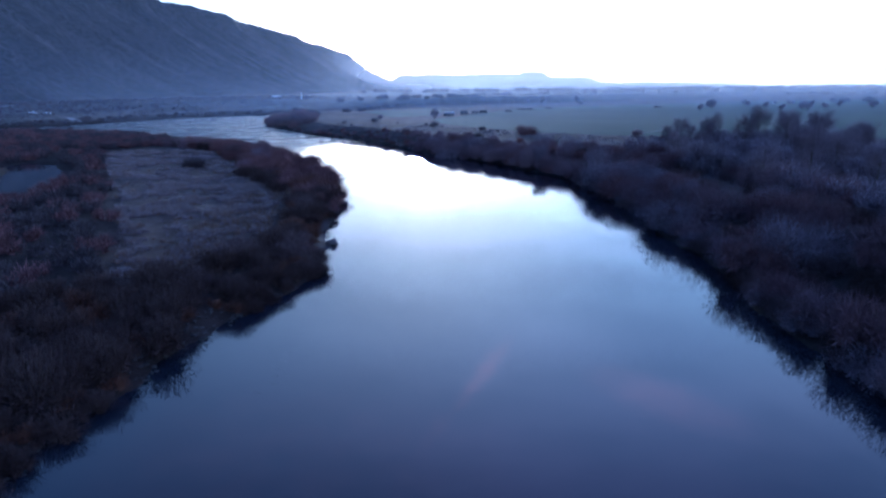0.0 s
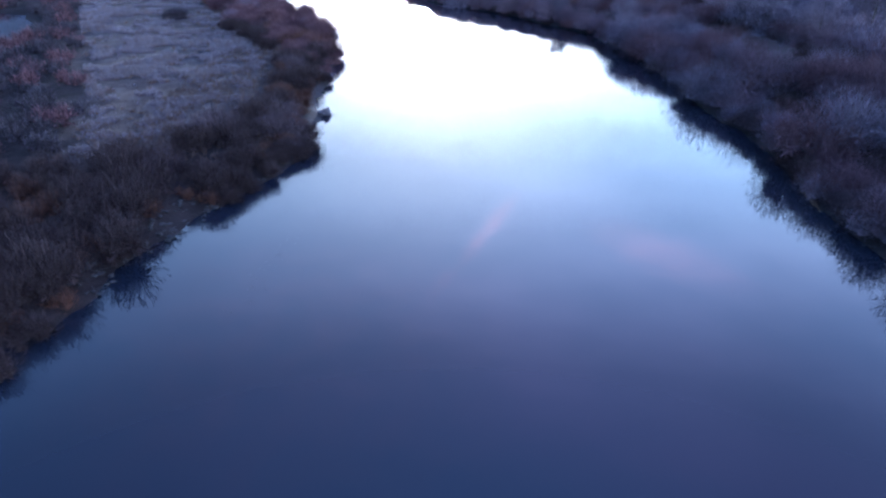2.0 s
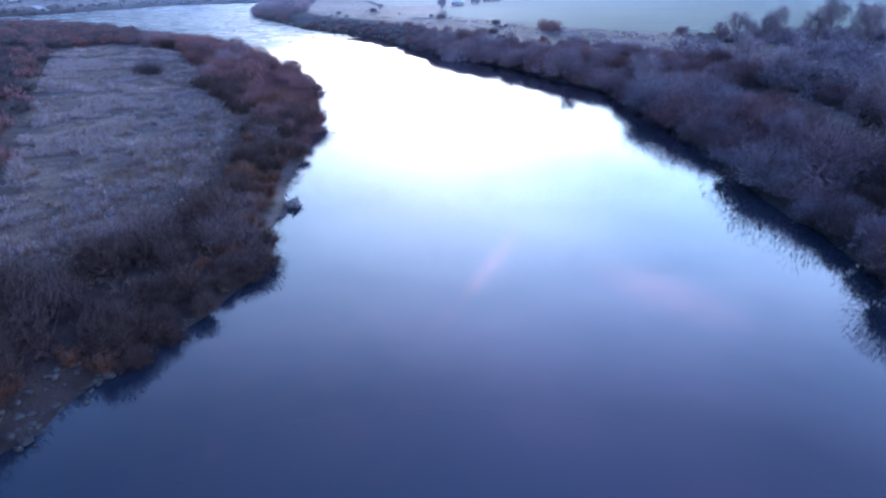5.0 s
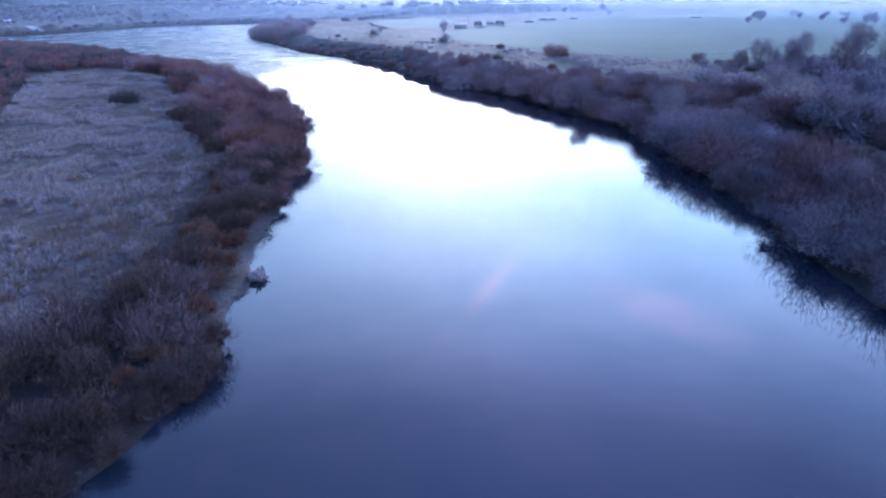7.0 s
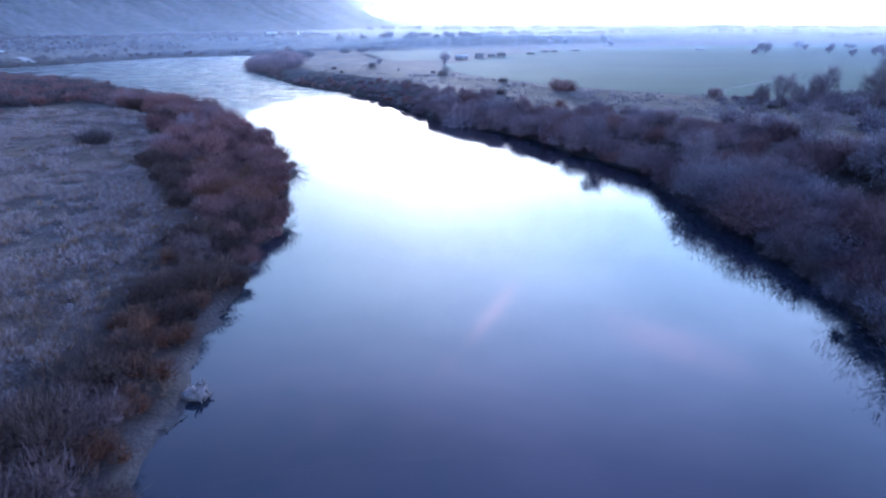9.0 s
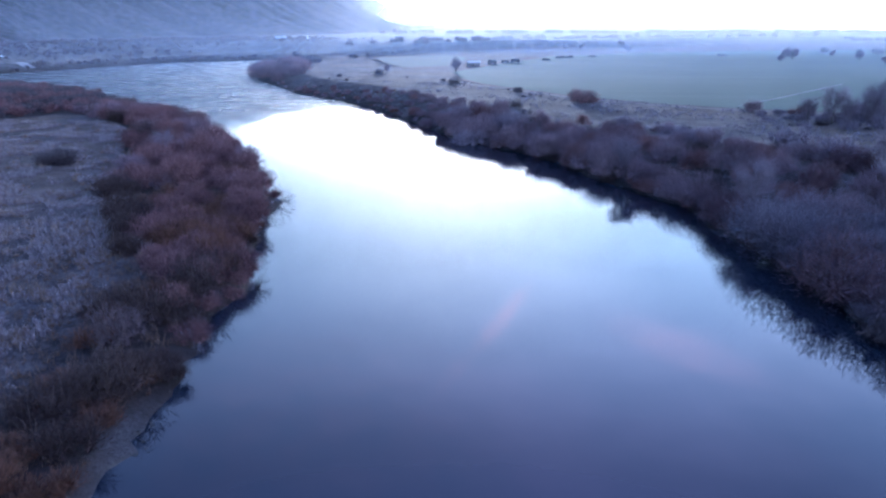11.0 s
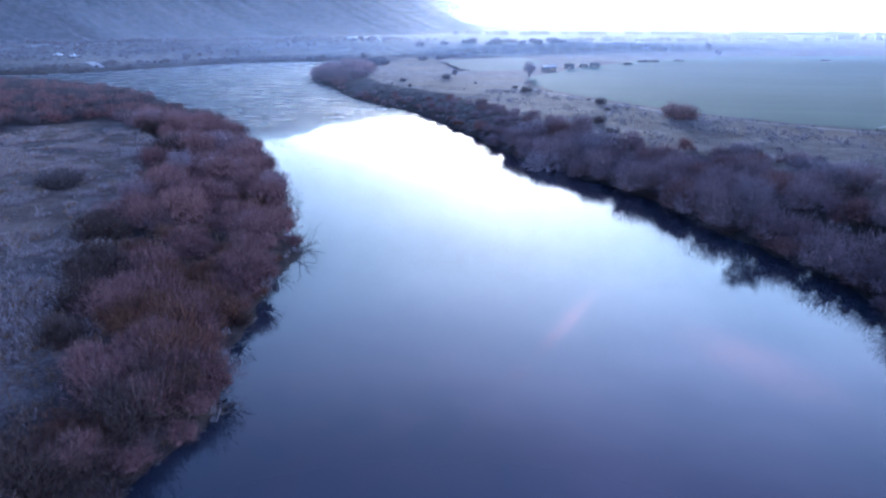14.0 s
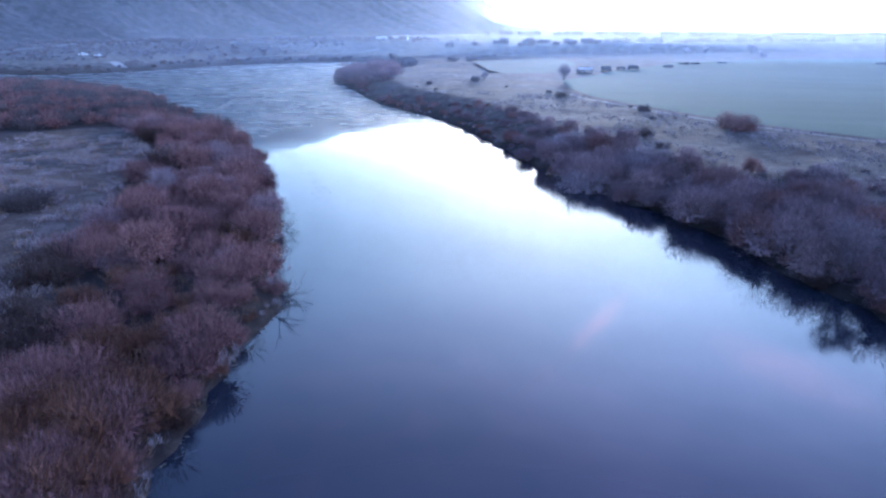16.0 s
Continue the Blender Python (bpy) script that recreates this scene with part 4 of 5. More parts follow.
# a fringe that hangs over the water of the steep bank
for (ax, ay), (bx, by) in zip(RIGHT[1:-1], RIGHT[2:]):
    n = max(1, int(math.hypot(bx - ax, by - ay) / 3.0))
    for i in range(n):
        u = (i + 0.7 * RNG.random()) / n
        x, y = ax + (bx - ax) * u + RNG.uniform(0.2, 1.6), ay + (by - ay) * u
        if 20 < y < 238:
            plant(RNG.choice(("brown", "wine_low", "grey") if y < 155 else ("brown", "red", "red", "mauve")), x, y, RNG.uniform(0.5, 0.95) if y < 155 else RNG.uniform(0.35, 0.75), "bushes on the steep bank", max(on_land(x, y)[0], -0.1))
        elif y < 300 and RNG.random() < 0.5:
            plant(RNG.choice(("rust", "mauve")), x + 0.8, y, RNG.uniform(0.25, 0.4), "low bushes on the bank", max(on_land(x, y)[0], -0.1))


for (ax, ay), (bx, by) in zip(LEFT[1:25], LEFT[2:26]):
    n = max(1, int(math.hypot(bx - ax, by - ay) / 3.2))
    for i in range(n):
        u = (i + 0.7 * RNG.random()) / n
        x, y = ax + (bx - ax) * u - RNG.uniform(0.4, 1.6), ay + (by - ay) * u
        if 30 < y < 88:
            for off in (2.2, 4.0) if 54 < y < 69 else (-0.7, 1.0, 2.6):
                plant(RNG.choice(("brown", "brown", "brown", "rust")), x - off, y + RNG.uniform(-1, 1), RNG.uniform(0.5, 0.85), "bushes along the water")
        elif 117 < y < 262 and RNG.random() < (0.95 if y < 178 else 0.55):
            plant(RNG.choice(("red", "red", "brown", "rust") if y > 136 else ("brown", "brown", "red")), x + (0.1 if y < 178 else -0.8), y, RNG.uniform(0.36, 0.66) if y < 178 else RNG.uniform(0.3, 0.52), "bushes along the water", max(0.05, on_land(x, y)[0]))


def along(line, gap, off, jitter, key, lo, hi):
    """Bushes beside a line of the plan."""
    for (ax, ay), (bx, by) in zip(line[:-1], line[1:]):
        n = max(1, int(math.hypot(bx - ax, by - ay) / gap))
        for i in range(n):
            u = (i + RNG.random()) / n
            x, y = ax + (bx - ax) * u + off + RNG.gauss(0, jitter), ay + (by - ay) * u + RNG.gauss(0, jitter)
            z, d, _ = on_land(x, y)
            if d > 0.5:
                mass(key, x, y, RNG.uniform(lo, hi), z)


along(SPIT[::-1], 3.5, 8, 3.0, "tiny", 0.8, 1.3)
along([(-120, 690), (-60, 740), (40, 840), (200, 960)], 9.0, 0, 5.0, "tiny", 0.9, 1.5)
along([(-105, 560), (-60, 690), (0, 760)], 9.0, 0, 4.0, "tiny", 0.7, 1.2)
along(FAR[1:], 6.0, -7, 3.0, "tiny", 0.4, 0.9)
along([(-440, 450), (-330, 500), (-290, 600), (-250, 720), (-180, 860)], 0.8, -10, 30.0, "low", 0.7, 2.2)
along([(-400, 480), (-370, 640), (-320, 800), (-260, 960)], 0.9, 0, 26.0, "low", 0.8, 2.6)
along([(-60, 780), (60, 900), (300, 1050), (700, 1250)], 20.0, 20, 12.0, "tiny", 1.0, 1.7)
along([(150, 1000), (500, 1150), (1000, 1300), (1700, 1500)], 22.0, 0, 14.0, "tiny", 1.1, 2.0)
along([(250, 640), (420, 720), (800, 850), (1200, 950)], 26.0, 0, 10.0, "tiny", 0.9, 1.7)
along([(-200, 1500), (600, 1900), (1800, 2300)], 8.0, 0, 40.0, "tiny", 1.6, 2.8)

# rows and single trees
for x, y, s in ((23.5, 191.3, 0.8), (34.5, 165, 0.75), (41, 118, 0.8)):
    plant("tree", x, y, s, "trees on the steep bank")
for key, x, y, s in (("brown", -23.5, 92.5, 1.25), ("brown", -21.0, 88.5, 0.9), ("brown", -25.5, 96.5, 0.9), ("rust", -20.0, 94.0, 0.9), ("rust", -20.6, 98.5, 0.9), ("rust", -21.2, 103.5, 1.0), ("brown", -23.5, 101.0, 1.0), ("rust", -22.4, 108.5, 0.9), ("brown", -23.6, 112.5, 0.8), ("rust", -23.4, 116.0, 0.85), ("brown", -25.4, 118.5, 0.9), ("brown", -24.6, 121.0, 0.7), ("brown", -26.8, 114.5, 0.9), ("rust", -26.0, 110.5, 0.8)):
    plant(key, x, y, s, "bushes along the water")
for x, y, s in ((95, 228.7, 0.95), (84, 234, 0.8), (75, 232, 0.75), (71.5, 236, 0.5), (78, 231, 0.55), (104, 240, 1.1), (112, 236, 1.15), (88, 239, 0.95), (120, 232, 1.1), (108, 228, 0.9), (92, 184, 1.0), (99, 190, 1.1), (86, 172, 1.0), (83, 150, 1.1), (90, 160, 0.9), (104, 178, 1.1), (112, 192, 1.05), (72, 139, 1.0), (80, 130, 0.9), (57, 176, 0.75), (54, 150, 0.8), (58, 128, 0.85)):
    plant("tree", x, y, s, "trees on the terrace")
for x, y, s in ((-17.6, 405, 1.05), (-49, 396, 0.55), (124, 770, 1.5), (108, 646, 1.0), (207, 584, 1.1), (228, 497, 0.9), (247, 498, 1.0), (270, 520, 0.9), (330, 560, 1.0), (176, 514, 0.8), (235, 540, 1.0), (250, 512, 1.1), (286, 572, 0.9), (306, 567, 0.9), (316, 540, 1.0), (345, 523, 1.0), (67, 741, 1.0), (82, 737, 0.9), (194, 542, 1.2), (243, 593, 0.8), (380, 600, 1.1), (420, 640, 1.0)):
    plant("fartree", x, y, s, "single trees in the fields")
for x, y, r in ((25.3, 272.5, 1.45), (28.3, 273.5, 1.2)):
    plant("red", x, y, r, "bushes at the field corner")
plant("round", -76.7, 192, 1.0, "")
for x, y, r in ((-44, 157, 1.1), (-47, 161, 1.2), (-41, 152, 1.0), (-52, 170, 1.2), (-56, 174, 1.0), (-38, 146, 0.9)):
    plant("brown", x, y, r, "bushes along the water")
plant("olive", -38.5, 179, 0.42, "")
for x, y, r in ((-28.0, 145.0, 1.0), (-31.5, 147.5, 1.15), (-34.0, 150.5, 1.0), (-26.5, 140.5, 0.8), (-30.0, 152.5, 1.1), (-36.0, 158.0, 1.0), (-28.5, 134.5, 0.8)):
    plant("ember", x, y, r, "bushes along the water")
plant("tree", -60, 199, 0.5, "")
for x, y in ((29, 225), (31, 223.5), (27.5, 221)):
    plant("sage", x, y, RNG.uniform(0.9, 1.3), "sagebrush on the terrace")


def sage_spots(x, y, d, side):
    f, _ = signed(x, y, FIELD)
    return np.where((side == 3) & (d > 15) & (f > 5) & (x < 0.72 * y + 15) & (y > 120) & (y < 400), np.clip(0.3 * wob(x, y, 13, 33), 0, 0.3), 0)


for x, y, d, h in scatter(-70, 140, 120, 400, 4.5, sage_spots, 5):
    plant("sage", x, y, RNG.choice((0.4, 0.5, 0.7, 0.9, 1.5)) * RNG.uniform(0.8, 1.2), "sagebrush on the terrace", h)


def join_mass(key, name, label):
    """Bushes too far to pick apart, as one mesh."""
    protos = []
    for root in KINDS[key]:
        me = next(c for c in root.children if c.name.startswith("crown")).data
        co = np.empty(len(me.vertices) * 3)
        me.vertices.foreach_get("co", co)
        tip = np.empty(len(me.vertices), np.float32)
        me.attributes["tip"].data.foreach_get("value", tip)
        protos.append((co.reshape(-1, 3), tip))
    cos, tips = [], []
    for i, x, y, z, s, a in JOINED[key]:
        co, tip = protos[i]
        c, n = math.cos(a) * s, math.sin(a) * s
        cos.append(np.stack([co[:, 0] * c - co[:, 1] * n + x, co[:, 0] * n + co[:, 1] * c + y, co[:, 2] * s + z], -1))
        tips.append(tip)
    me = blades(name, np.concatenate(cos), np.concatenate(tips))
    tagged(link(name, me, next(c for c in KINDS[key][0].children if c.name.startswith("crown")).data.materials[0]), label, "thicket", kind="stuff")


join_mass("mass", "grey_thicket", "dense thicket of leafless grey-brown bushes")
join_mass("massred", "red_thicket", "dense thicket of leafless reddish-brown bushes")
join_mass("massdark", "sage_thicket", "dense thicket of leafless grey-green bushes")
join_mass("tiny", "tree_line", "hazy lines of bare trees across the valley")
join_mass("low", "scrub", "low dark scrub on the slope across the river")
for ob in [o for group in KINDS.values() for o in group if o.name not in USED]:
    for child in list(ob.children):
        bpy.data.objects.remove(child)
    bpy.data.objects.remove(ob)


# ---- grass ----
def tufts(name, spots, blades, height, spread_r, width, material, label, seed):
    rng = np.random.default_rng(seed)
    n = len(spots)
    s = np.repeat(np.array([(x, y, z) for x, y, d, z in spots]), blades, 0)
    size = np.repeat(rng.uniform(0.5, 1.3, n), blades)
    p0 = s + rng.normal(0, 0.35, s.shape) * [spread_r, spread_r, 0] * size[:, None]
    way = rng.normal(0, 0.38, s.shape) + [0.05, -0.05, 1.0]
    p1 = p0 + way * (height * size * rng.uniform(0.6, 1.2, len(s)))[:, None]
    me = spikes(name, p0 - [0, 0, 0.05], p1, width, 0.1, 1.0)
    tagged(link(name, me, material), label, "grass", kind="stuff")


def in_meadow(x, y, d, side):
    m, _ = signed(x, y, MEADOW)
    return np.where((side == 0) & (m < 1.0) & (d > 1), np.clip(0.34 + 2.0 * wob(x, y, 2.9, 41) + 0.9 * wob(x, y, 11, 44), 0.02, 1), 0)


def bank_reeds(x, y, d, side):
    return np.where((side == 0) & (d > 0.4) & (d < 22) & (y > 78) & (y < 205) & ~((y > 92) & (y < 119) & (d < 2.0)), 0.55, 0)


def terrace_grass(x, y, d, side):
    f, _ = signed(x, y, FIELD)
    return np.where((side == 3) & (d > np.where(y > 244, 0.6, 8)) & (f > 2) & (x < 0.72 * y + 15), np.clip(0.35 + 0.6 * wob(x, y, 8, 42), 0, 0.9), 0)


tufts("meadow_grass", scatter(-125, -20, 70, 245, 0.6, in_meadow, 8), 16, 0.5, 0.5, 0.085, GRASS, "frosted pale bunchgrass covering the meadow", 9)
tufts("tawny_grass", scatter(-125, -20, 70, 245, 1.3, lambda x, y, d, s: in_meadow(x, y, d, s) * (wob(x, y, 9, 45) > -0.3) * 0.9, 18), 24, 0.6, 0.6, 0.08, TAN_GRASS, "tawny dead weeds among the pale grass", 19)
tufts("tawny_clumps", scatter(-60, -24, 80, 150, 1.9, lambda x, y, d, s: in_meadow(x, y, d, s) * (wob(x, y, 15, 46) > -0.35) * np.clip(1.2 - (y - 85) / 70, 0.15, 0.8), 28), 70, 0.5, 0.95, 0.07, TAN_GRASS, "tawny round clumps of dead weeds on the meadow", 29)
tufts("bank_reeds", scatter(-70, -14, 40, 206, 0.85, bank_reeds, 10), 16, 0.7, 0.6, 0.045, REED, "brown reeds and dead weeds on the bank", 11)
tufts("edge_grass", scatter(-75, -14, 118, 250, 0.5, lambda x, y, d, s: np.where((s == 0) & (d > -0.1) & (d < 1.1), 0.15 + 0.35 * wob(x, y, 3, 47), 0), 14), 22, 0.55, 0.55, 0.05, TERRACE, "frosted pale grass hanging over the edge of the bank", 15)
tufts("terrace_grass", scatter(-60, 120, 130, 340, 1.5, terrace_grass, 12), 14, 0.45, 0.8, 0.09, TERRACE, "frosted dry grass on the terrace", 13)


# ---- things ----
def part(name, bm, material, parent, label=""):
    me = bpy.data.meshes.new(name)
    bm.to_mesh(me)
    bm.free()
    return link(name, me, material, parent, label)


def box(w, d, h, x=0, y=0, z=0, bevel=0.04, taper=1.0):
    """A box standing at z, with eased edges; its top is drawn in by taper."""
    bm = bmesh.new()
    bmesh.ops.create_cube(bm, size=1)
    for v in bm.verts:
        f = taper if v.co.z > 0 else 1.0
        v.co = Vector((v.co.x * w * f + x, v.co.y * d * f + y, (v.co.z + 0.5) * h + z))
    if bevel:
        bmesh.ops.bevel(bm, geom=list(bm.edges), offset=min(bevel, 0.3 * min(w, d, h)), segments=1, affect="EDGES")
    return bm


def gable(w, d, eave, rise, over=0.3, thick=0.12):
    """Two roof slopes over a house of that plan, ridge along x."""
    bm = bmesh.new()
    for s in (-1, 1):
        a = [(-w / 2 - over, s * (d / 2 + over), eave - 0.1), (w / 2 + over, s * (d / 2 + over), eave - 0.1), (w / 2 + over, 0, eave + rise), (-w / 2 - over, 0, eave + rise)]
        low = [bm.verts.new(p) for p in a]
        up = [bm.verts.new((p[0], p[1], p[2] + thick)) for p in a]
        for i in range(4):
            bm.faces.new((low[i], low[(i + 1) % 4], up[(i + 1) % 4], up[i]))
        bm.faces.new(low)
        bm.faces.new(up)
    bmesh.ops.recalc_face_normals(bm, faces=bm.faces)
    return bm


def gabled_wall(w, d, eave, rise):
    bm = bmesh.new()
    prof = [(-d / 2, 0), (d / 2, 0), (d / 2, eave), (0, eave + rise), (-d / 2, eave)]
    a, b = [bm.verts.new((-w / 2, y, z)) for y, z in prof], [bm.verts.new((w / 2, y, z)) for y, z in prof]
    bm.faces.new(a)
    bm.faces.new(b)
    for i in range(5):
        bm.faces.new((a[i], a[(i + 1) % 5], b[(i + 1) % 5], b[i]))
    bmesh.ops.recalc_face_normals(bm, faces=bm.faces)
    return bm


def disc(r, w, x, y, z, sides=14):
    """A wheel across y."""
    bm = bmesh.new()
    bmesh.ops.create_cone(bm, cap_ends=True, segments=sides, radius1=r, radius2=r, depth=w, matrix=pose(x, y, z, 90))
    bmesh.ops.bevel(bm, geom=[e for e in bm.edges if len(e.link_faces) == 2 and any(len(f.verts) > 4 for f in e.link_faces)], offset=0.04, segments=1, affect="EDGES")
    return bm


WHITE = plain("white_metal", (0.45, 0.45, 0.46), 0.45, 0.1, 1.5)
TIN = plain("galvanised_roof", (0.20, 0.205, 0.215), 0.5, 0.2, 1.0, 0.3)
BOARD = plain("weathered_boards", (0.16, 0.13, 0.11), 0.9, 0.35, 2.0)
DARKSTEEL = plain("dark_painted_steel", (0.035, 0.033, 0.035), 0.6, 0.3, 2.0)
PALE = plain("pale_siding", (0.30, 0.30, 0.31), 0.7, 0.15, 1.0)
RUBBER = plain("tyre_rubber", (0.02, 0.02, 0.02), 0.85, 0.2, 3.0)
GLASSY = plain("dark_window_glass", (0.02, 0.025, 0.03), 0.08, 0.1, 1.0, 0.0, 0.6)
GRAVEL = plain("pale_gravel", (0.095, 0.088, 0.086), 0.95, 0.3, 1.2)
PALE_SAND = plain("pale_ramp_gravel", (0.18, 0.165, 0.16), 0.95, 0.25, 1.0)
ROCK = plain("bank_stone", (0.032, 0.028, 0.027), 0.95, 0.5, 2.0)


def place(root, x, y, turn=0.0, sink=0.0):
    z, _, _ = on_land(x, y)
    root.matrix_basis = pose(x, y, z - sink, 0, 0, turn)
    return root


def build_house(x, y, turn):
    root = new("house")
    part("wall", gabled_wall(15, 8, 3.0, 2.2), PALE, root)
    part("roof", gable(15, 8, 3.0, 2.2, 0.5), TIN, root, "pale metal roof")
    part("door", box(1.0, 0.12, 2.05, 1.5, -4.03, 0.1), BOARD, root)
    for wx in (-5.2, -2.0, 4.6):
        win = part("window", box(1.5, 0.14, 1.2, wx, -4.02, 1.0), WHITE, root)
        part("pane", box(1.25, 0.1, 0.95, wx, -4.08, 1.12, 0.01), GLASSY, win)
    part("chimney", box(0.7, 0.7, 1.5, 3.5, 0.6, 4.4), ROCK, root)
    return tagged(place(root, x, y, turn, 0.2), "low white house with a pale roof below the hill", "house")


def build_shed(x, y, turn):
    root = new("shed")
    part("wall", gabled_wall(6.2, 3.8, 1.7, 0.6), BOARD, root)
    part("roof", gable(6.2, 3.8, 1.7, 0.6, 0.35), TIN, root, "white frosted metal roof")
    part("door", box(1.5, 0.1, 1.5, -1.0, -1.93, 0.05), DARKSTEEL, root)
    return tagged(place(root, x, y, turn, 0.1), "small board shed with a white frosted roof", "shed")


def build_trailer(x, y, turn, length, load):
    root = new("farm_trailer")
    part("bed", box(length, 2.2, 0.3, 0, 0, 0.5), BOARD, root)
    part("load", box(length * 0.92, 2.1, load + 0.3, 0, 0, 0.79, 0.25, 0.84), DARKSTEEL, root, "dark tarpaulin-covered load")
    for wx in (-0.3 * length, 0.3 * length):
        for wy in (-1.05, 1.05):
            part("wheel", disc(0.42, 0.22, wx, wy, 0.42), RUBBER, root)
    part("drawbar", box(1.6, 0.14, 0.14, length / 2 + 0.7, 0, 0.72), DARKSTEEL, root)
    return tagged(place(root, x, y, turn), "dark loaded farm trailer parked beside the field", "trailer", "trailers beside the field")


def build_truck(x, y, turn, name="pickup", label="white pickup parked by the far bank"):
    root = new(name)
    part("body", box(5.2, 1.9, 0.7, 0, 0, 0.5, 0.12), WHITE, root)
    cab = part("cab", box(2.0, 1.75, 0.75, 0.25, 0, 1.19, 0.15, 0.86), WHITE, root)
    part("windscreen", box(0.08, 1.4, 0.5, 1.2, 0, 1.3, 0.01), GLASSY, cab)
    for s in (-1, 1):
        part("side_window", box(1.4, 0.05, 0.42, 0.25, s * 0.85, 1.35, 0.01), GLASSY, cab)
        for wx in (-1.6, 1.6):
            wheel = part("wheel", disc(0.38, 0.24, wx, s * 0.88, 0.38), RUBBER, root)
            part("rim", disc(0.2, 0.05, wx, s * 1.0, 0.38, 10), TIN, wheel)
        part("headlight", box(0.06, 0.35, 0.16, 2.6, s * 0.68, 0.9, 0.01), GLASSY, root)
    return tagged(place(root, x, y, turn), label, "pickup", "pickups by the far bank")


def build_tank(x, y):
    root = new("water_tank")
    bm = bmesh.new()
    bmesh.ops.create_cone(bm, cap_ends=True, segments=16, radius1=0.85, radius2=0.8, depth=4.6, matrix=pose(0, 0, 2.3))
    bmesh.ops.bevel(bm, geom=[e for e in bm.edges if any(len(f.verts) > 4 for f in e.link_faces)], offset=0.08, segments=1, affect="EDGES")
    part("shell", bm, PALE, root)
    bm = bmesh.new()
    bmesh.ops.create_cone(bm, cap_ends=True, segments=16, radius1=1.15, radius2=0.15, depth=0.6, matrix=pose(0, 0, 6.65))
    part("lid", bm, TIN, root)
    return tagged(place(root, x, y, 0, 0.1), "tall narrow white tank below the hill", "tank")


def build_pile(x, y, w, h, seed):
    """A heap of cut branches."""
    rng = np.random.default_rng(seed)
    n = 260
    p0 = np.stack([rng.normal(0, w * 0.25, n), rng.normal(0, 0.8, n), np.abs(rng.normal(0, h * 0.35, n))], -1)
    way = rng.normal(0, 1, (n, 3)) * [1.0, 0.7, 0.25]
    p1 = p0 + way / np.linalg.norm(way, axis=1, keepdims=True) * rng.uniform(0.8, 1.8, n)[:, None]
    p1[:, 2] = np.maximum(p1[:, 2], 0)
    ob = link("brush_pile", spikes("brush_pile", p0, p1, 0.22), DARK_TWIG)
    z, _, _ = on_land(x, y)
    ob.matrix_basis = pose(x, y, max(z, 4.68) - 0.03)
    tagged(ob, "dark heap of cut brush in the field", "brush pile", "brush piles in the field")


def ribbon(name, pts, width, lift, material, label, category):
    """A track that follows the land."""
    rows, done = [], []
    for (ax, ay), (bx, by) in zip(pts[:-1], pts[1:]):
        n = int(math.hypot(bx - ax, by - ay) / 4)
        for i in range(n):
            u = i / n
            done.append((ax + (bx - ax) * u, ay + (by - ay) * u))
    c = np.array(done)
    t = np.gradient(c, axis=0)
    t /= np.linalg.norm(t, axis=1, keepdims=True)
    s = np.stack([t[:, 1], -t[:, 0]], -1)
    offs = np.linspace(-0.5, 0.5, 4) * width
    p = c[:, None] + s[:, None] * offs[None, :, None]
    z, _, _ = terrain(p[..., 0], p[..., 1])
    z = np.maximum(z, z.mean(1, keepdims=True)) + lift
    co = np.concatenate([p, z[..., None]], -1).reshape(-1, 3)
    i = (np.arange(len(c) - 1)[:, None] * 4 + np.arange(3)[None]).reshape(-1)
    me = bpy.data.meshes.new(name)
    me.from_pydata(co.tolist(), [], np.stack([i, i + 1, i + 5, i + 4], -1).tolist())
    if me.polygons[0].normal.z < 0:
        me.flip_normals()
    tagged(link(name, me, material, smooth=True), label, category, kind="structure")


def build_driftwood(x, y, turn, name, label, size=1.0, seed=1, long=1.0):
    """A stranded log with a root plate and broken limbs."""
    rng = random.Random(seed)
    root = new(name)
    log = [((-2.6 + 0.40 * i, 0.16 * math.sin(i * 1.3), 0.32 + 0.03 * i + 0.06 * math.sin(i)), 0.40 - 0.026 * i) for i in range(11)]
    link("log", tubes("log", [log], 8), DEADWOOD, root, smooth=True)
    lines = []
    for i in range(16):
        a = i * 0.4 + rng.random()
        out = 0.7 + 0.6 * rng.random()
        lines.append([((-2.5, 0.0, 0.3), 0.32), ((-2.8, math.cos(a) * out * 0.5, 0.3 + max(-0.35, math.sin(a) * out * 0.5)), 0.2), ((-3.1 - 0.3 * rng.random(), math.cos(a) * out, 0.3 + max(-0.5, math.sin(a) * out)), 0.06)])
    link("root_plate", tubes("root_plate", lines), DEADWOOD, root)
    for i in range(7):
        u = rng.uniform(-1.2, 2.4)
        a = rng.uniform(0.2, 2.9)
        L = rng.uniform(0.6, 1.7)
        line = [((u, 0, 0.4), 0.07), ((u + 0.3 * L, math.cos(a) * 0.5 * L, 0.4 + 0.45 * L * math.sin(a)), 0.045), ((u + 0.7 * L, math.cos(a) * L, 0.4 + 0.8 * L * math.sin(a)), 0.012)]
        link("branch", tubes("branch", [line]), DEADWOOD, root)
    root.matrix_basis = pose(x, y, 0.02, 0, 0, turn) @ Matrix.Diagonal((size * long, size, 0.62 * size, 1))
    return tagged(root, label, "driftwood")


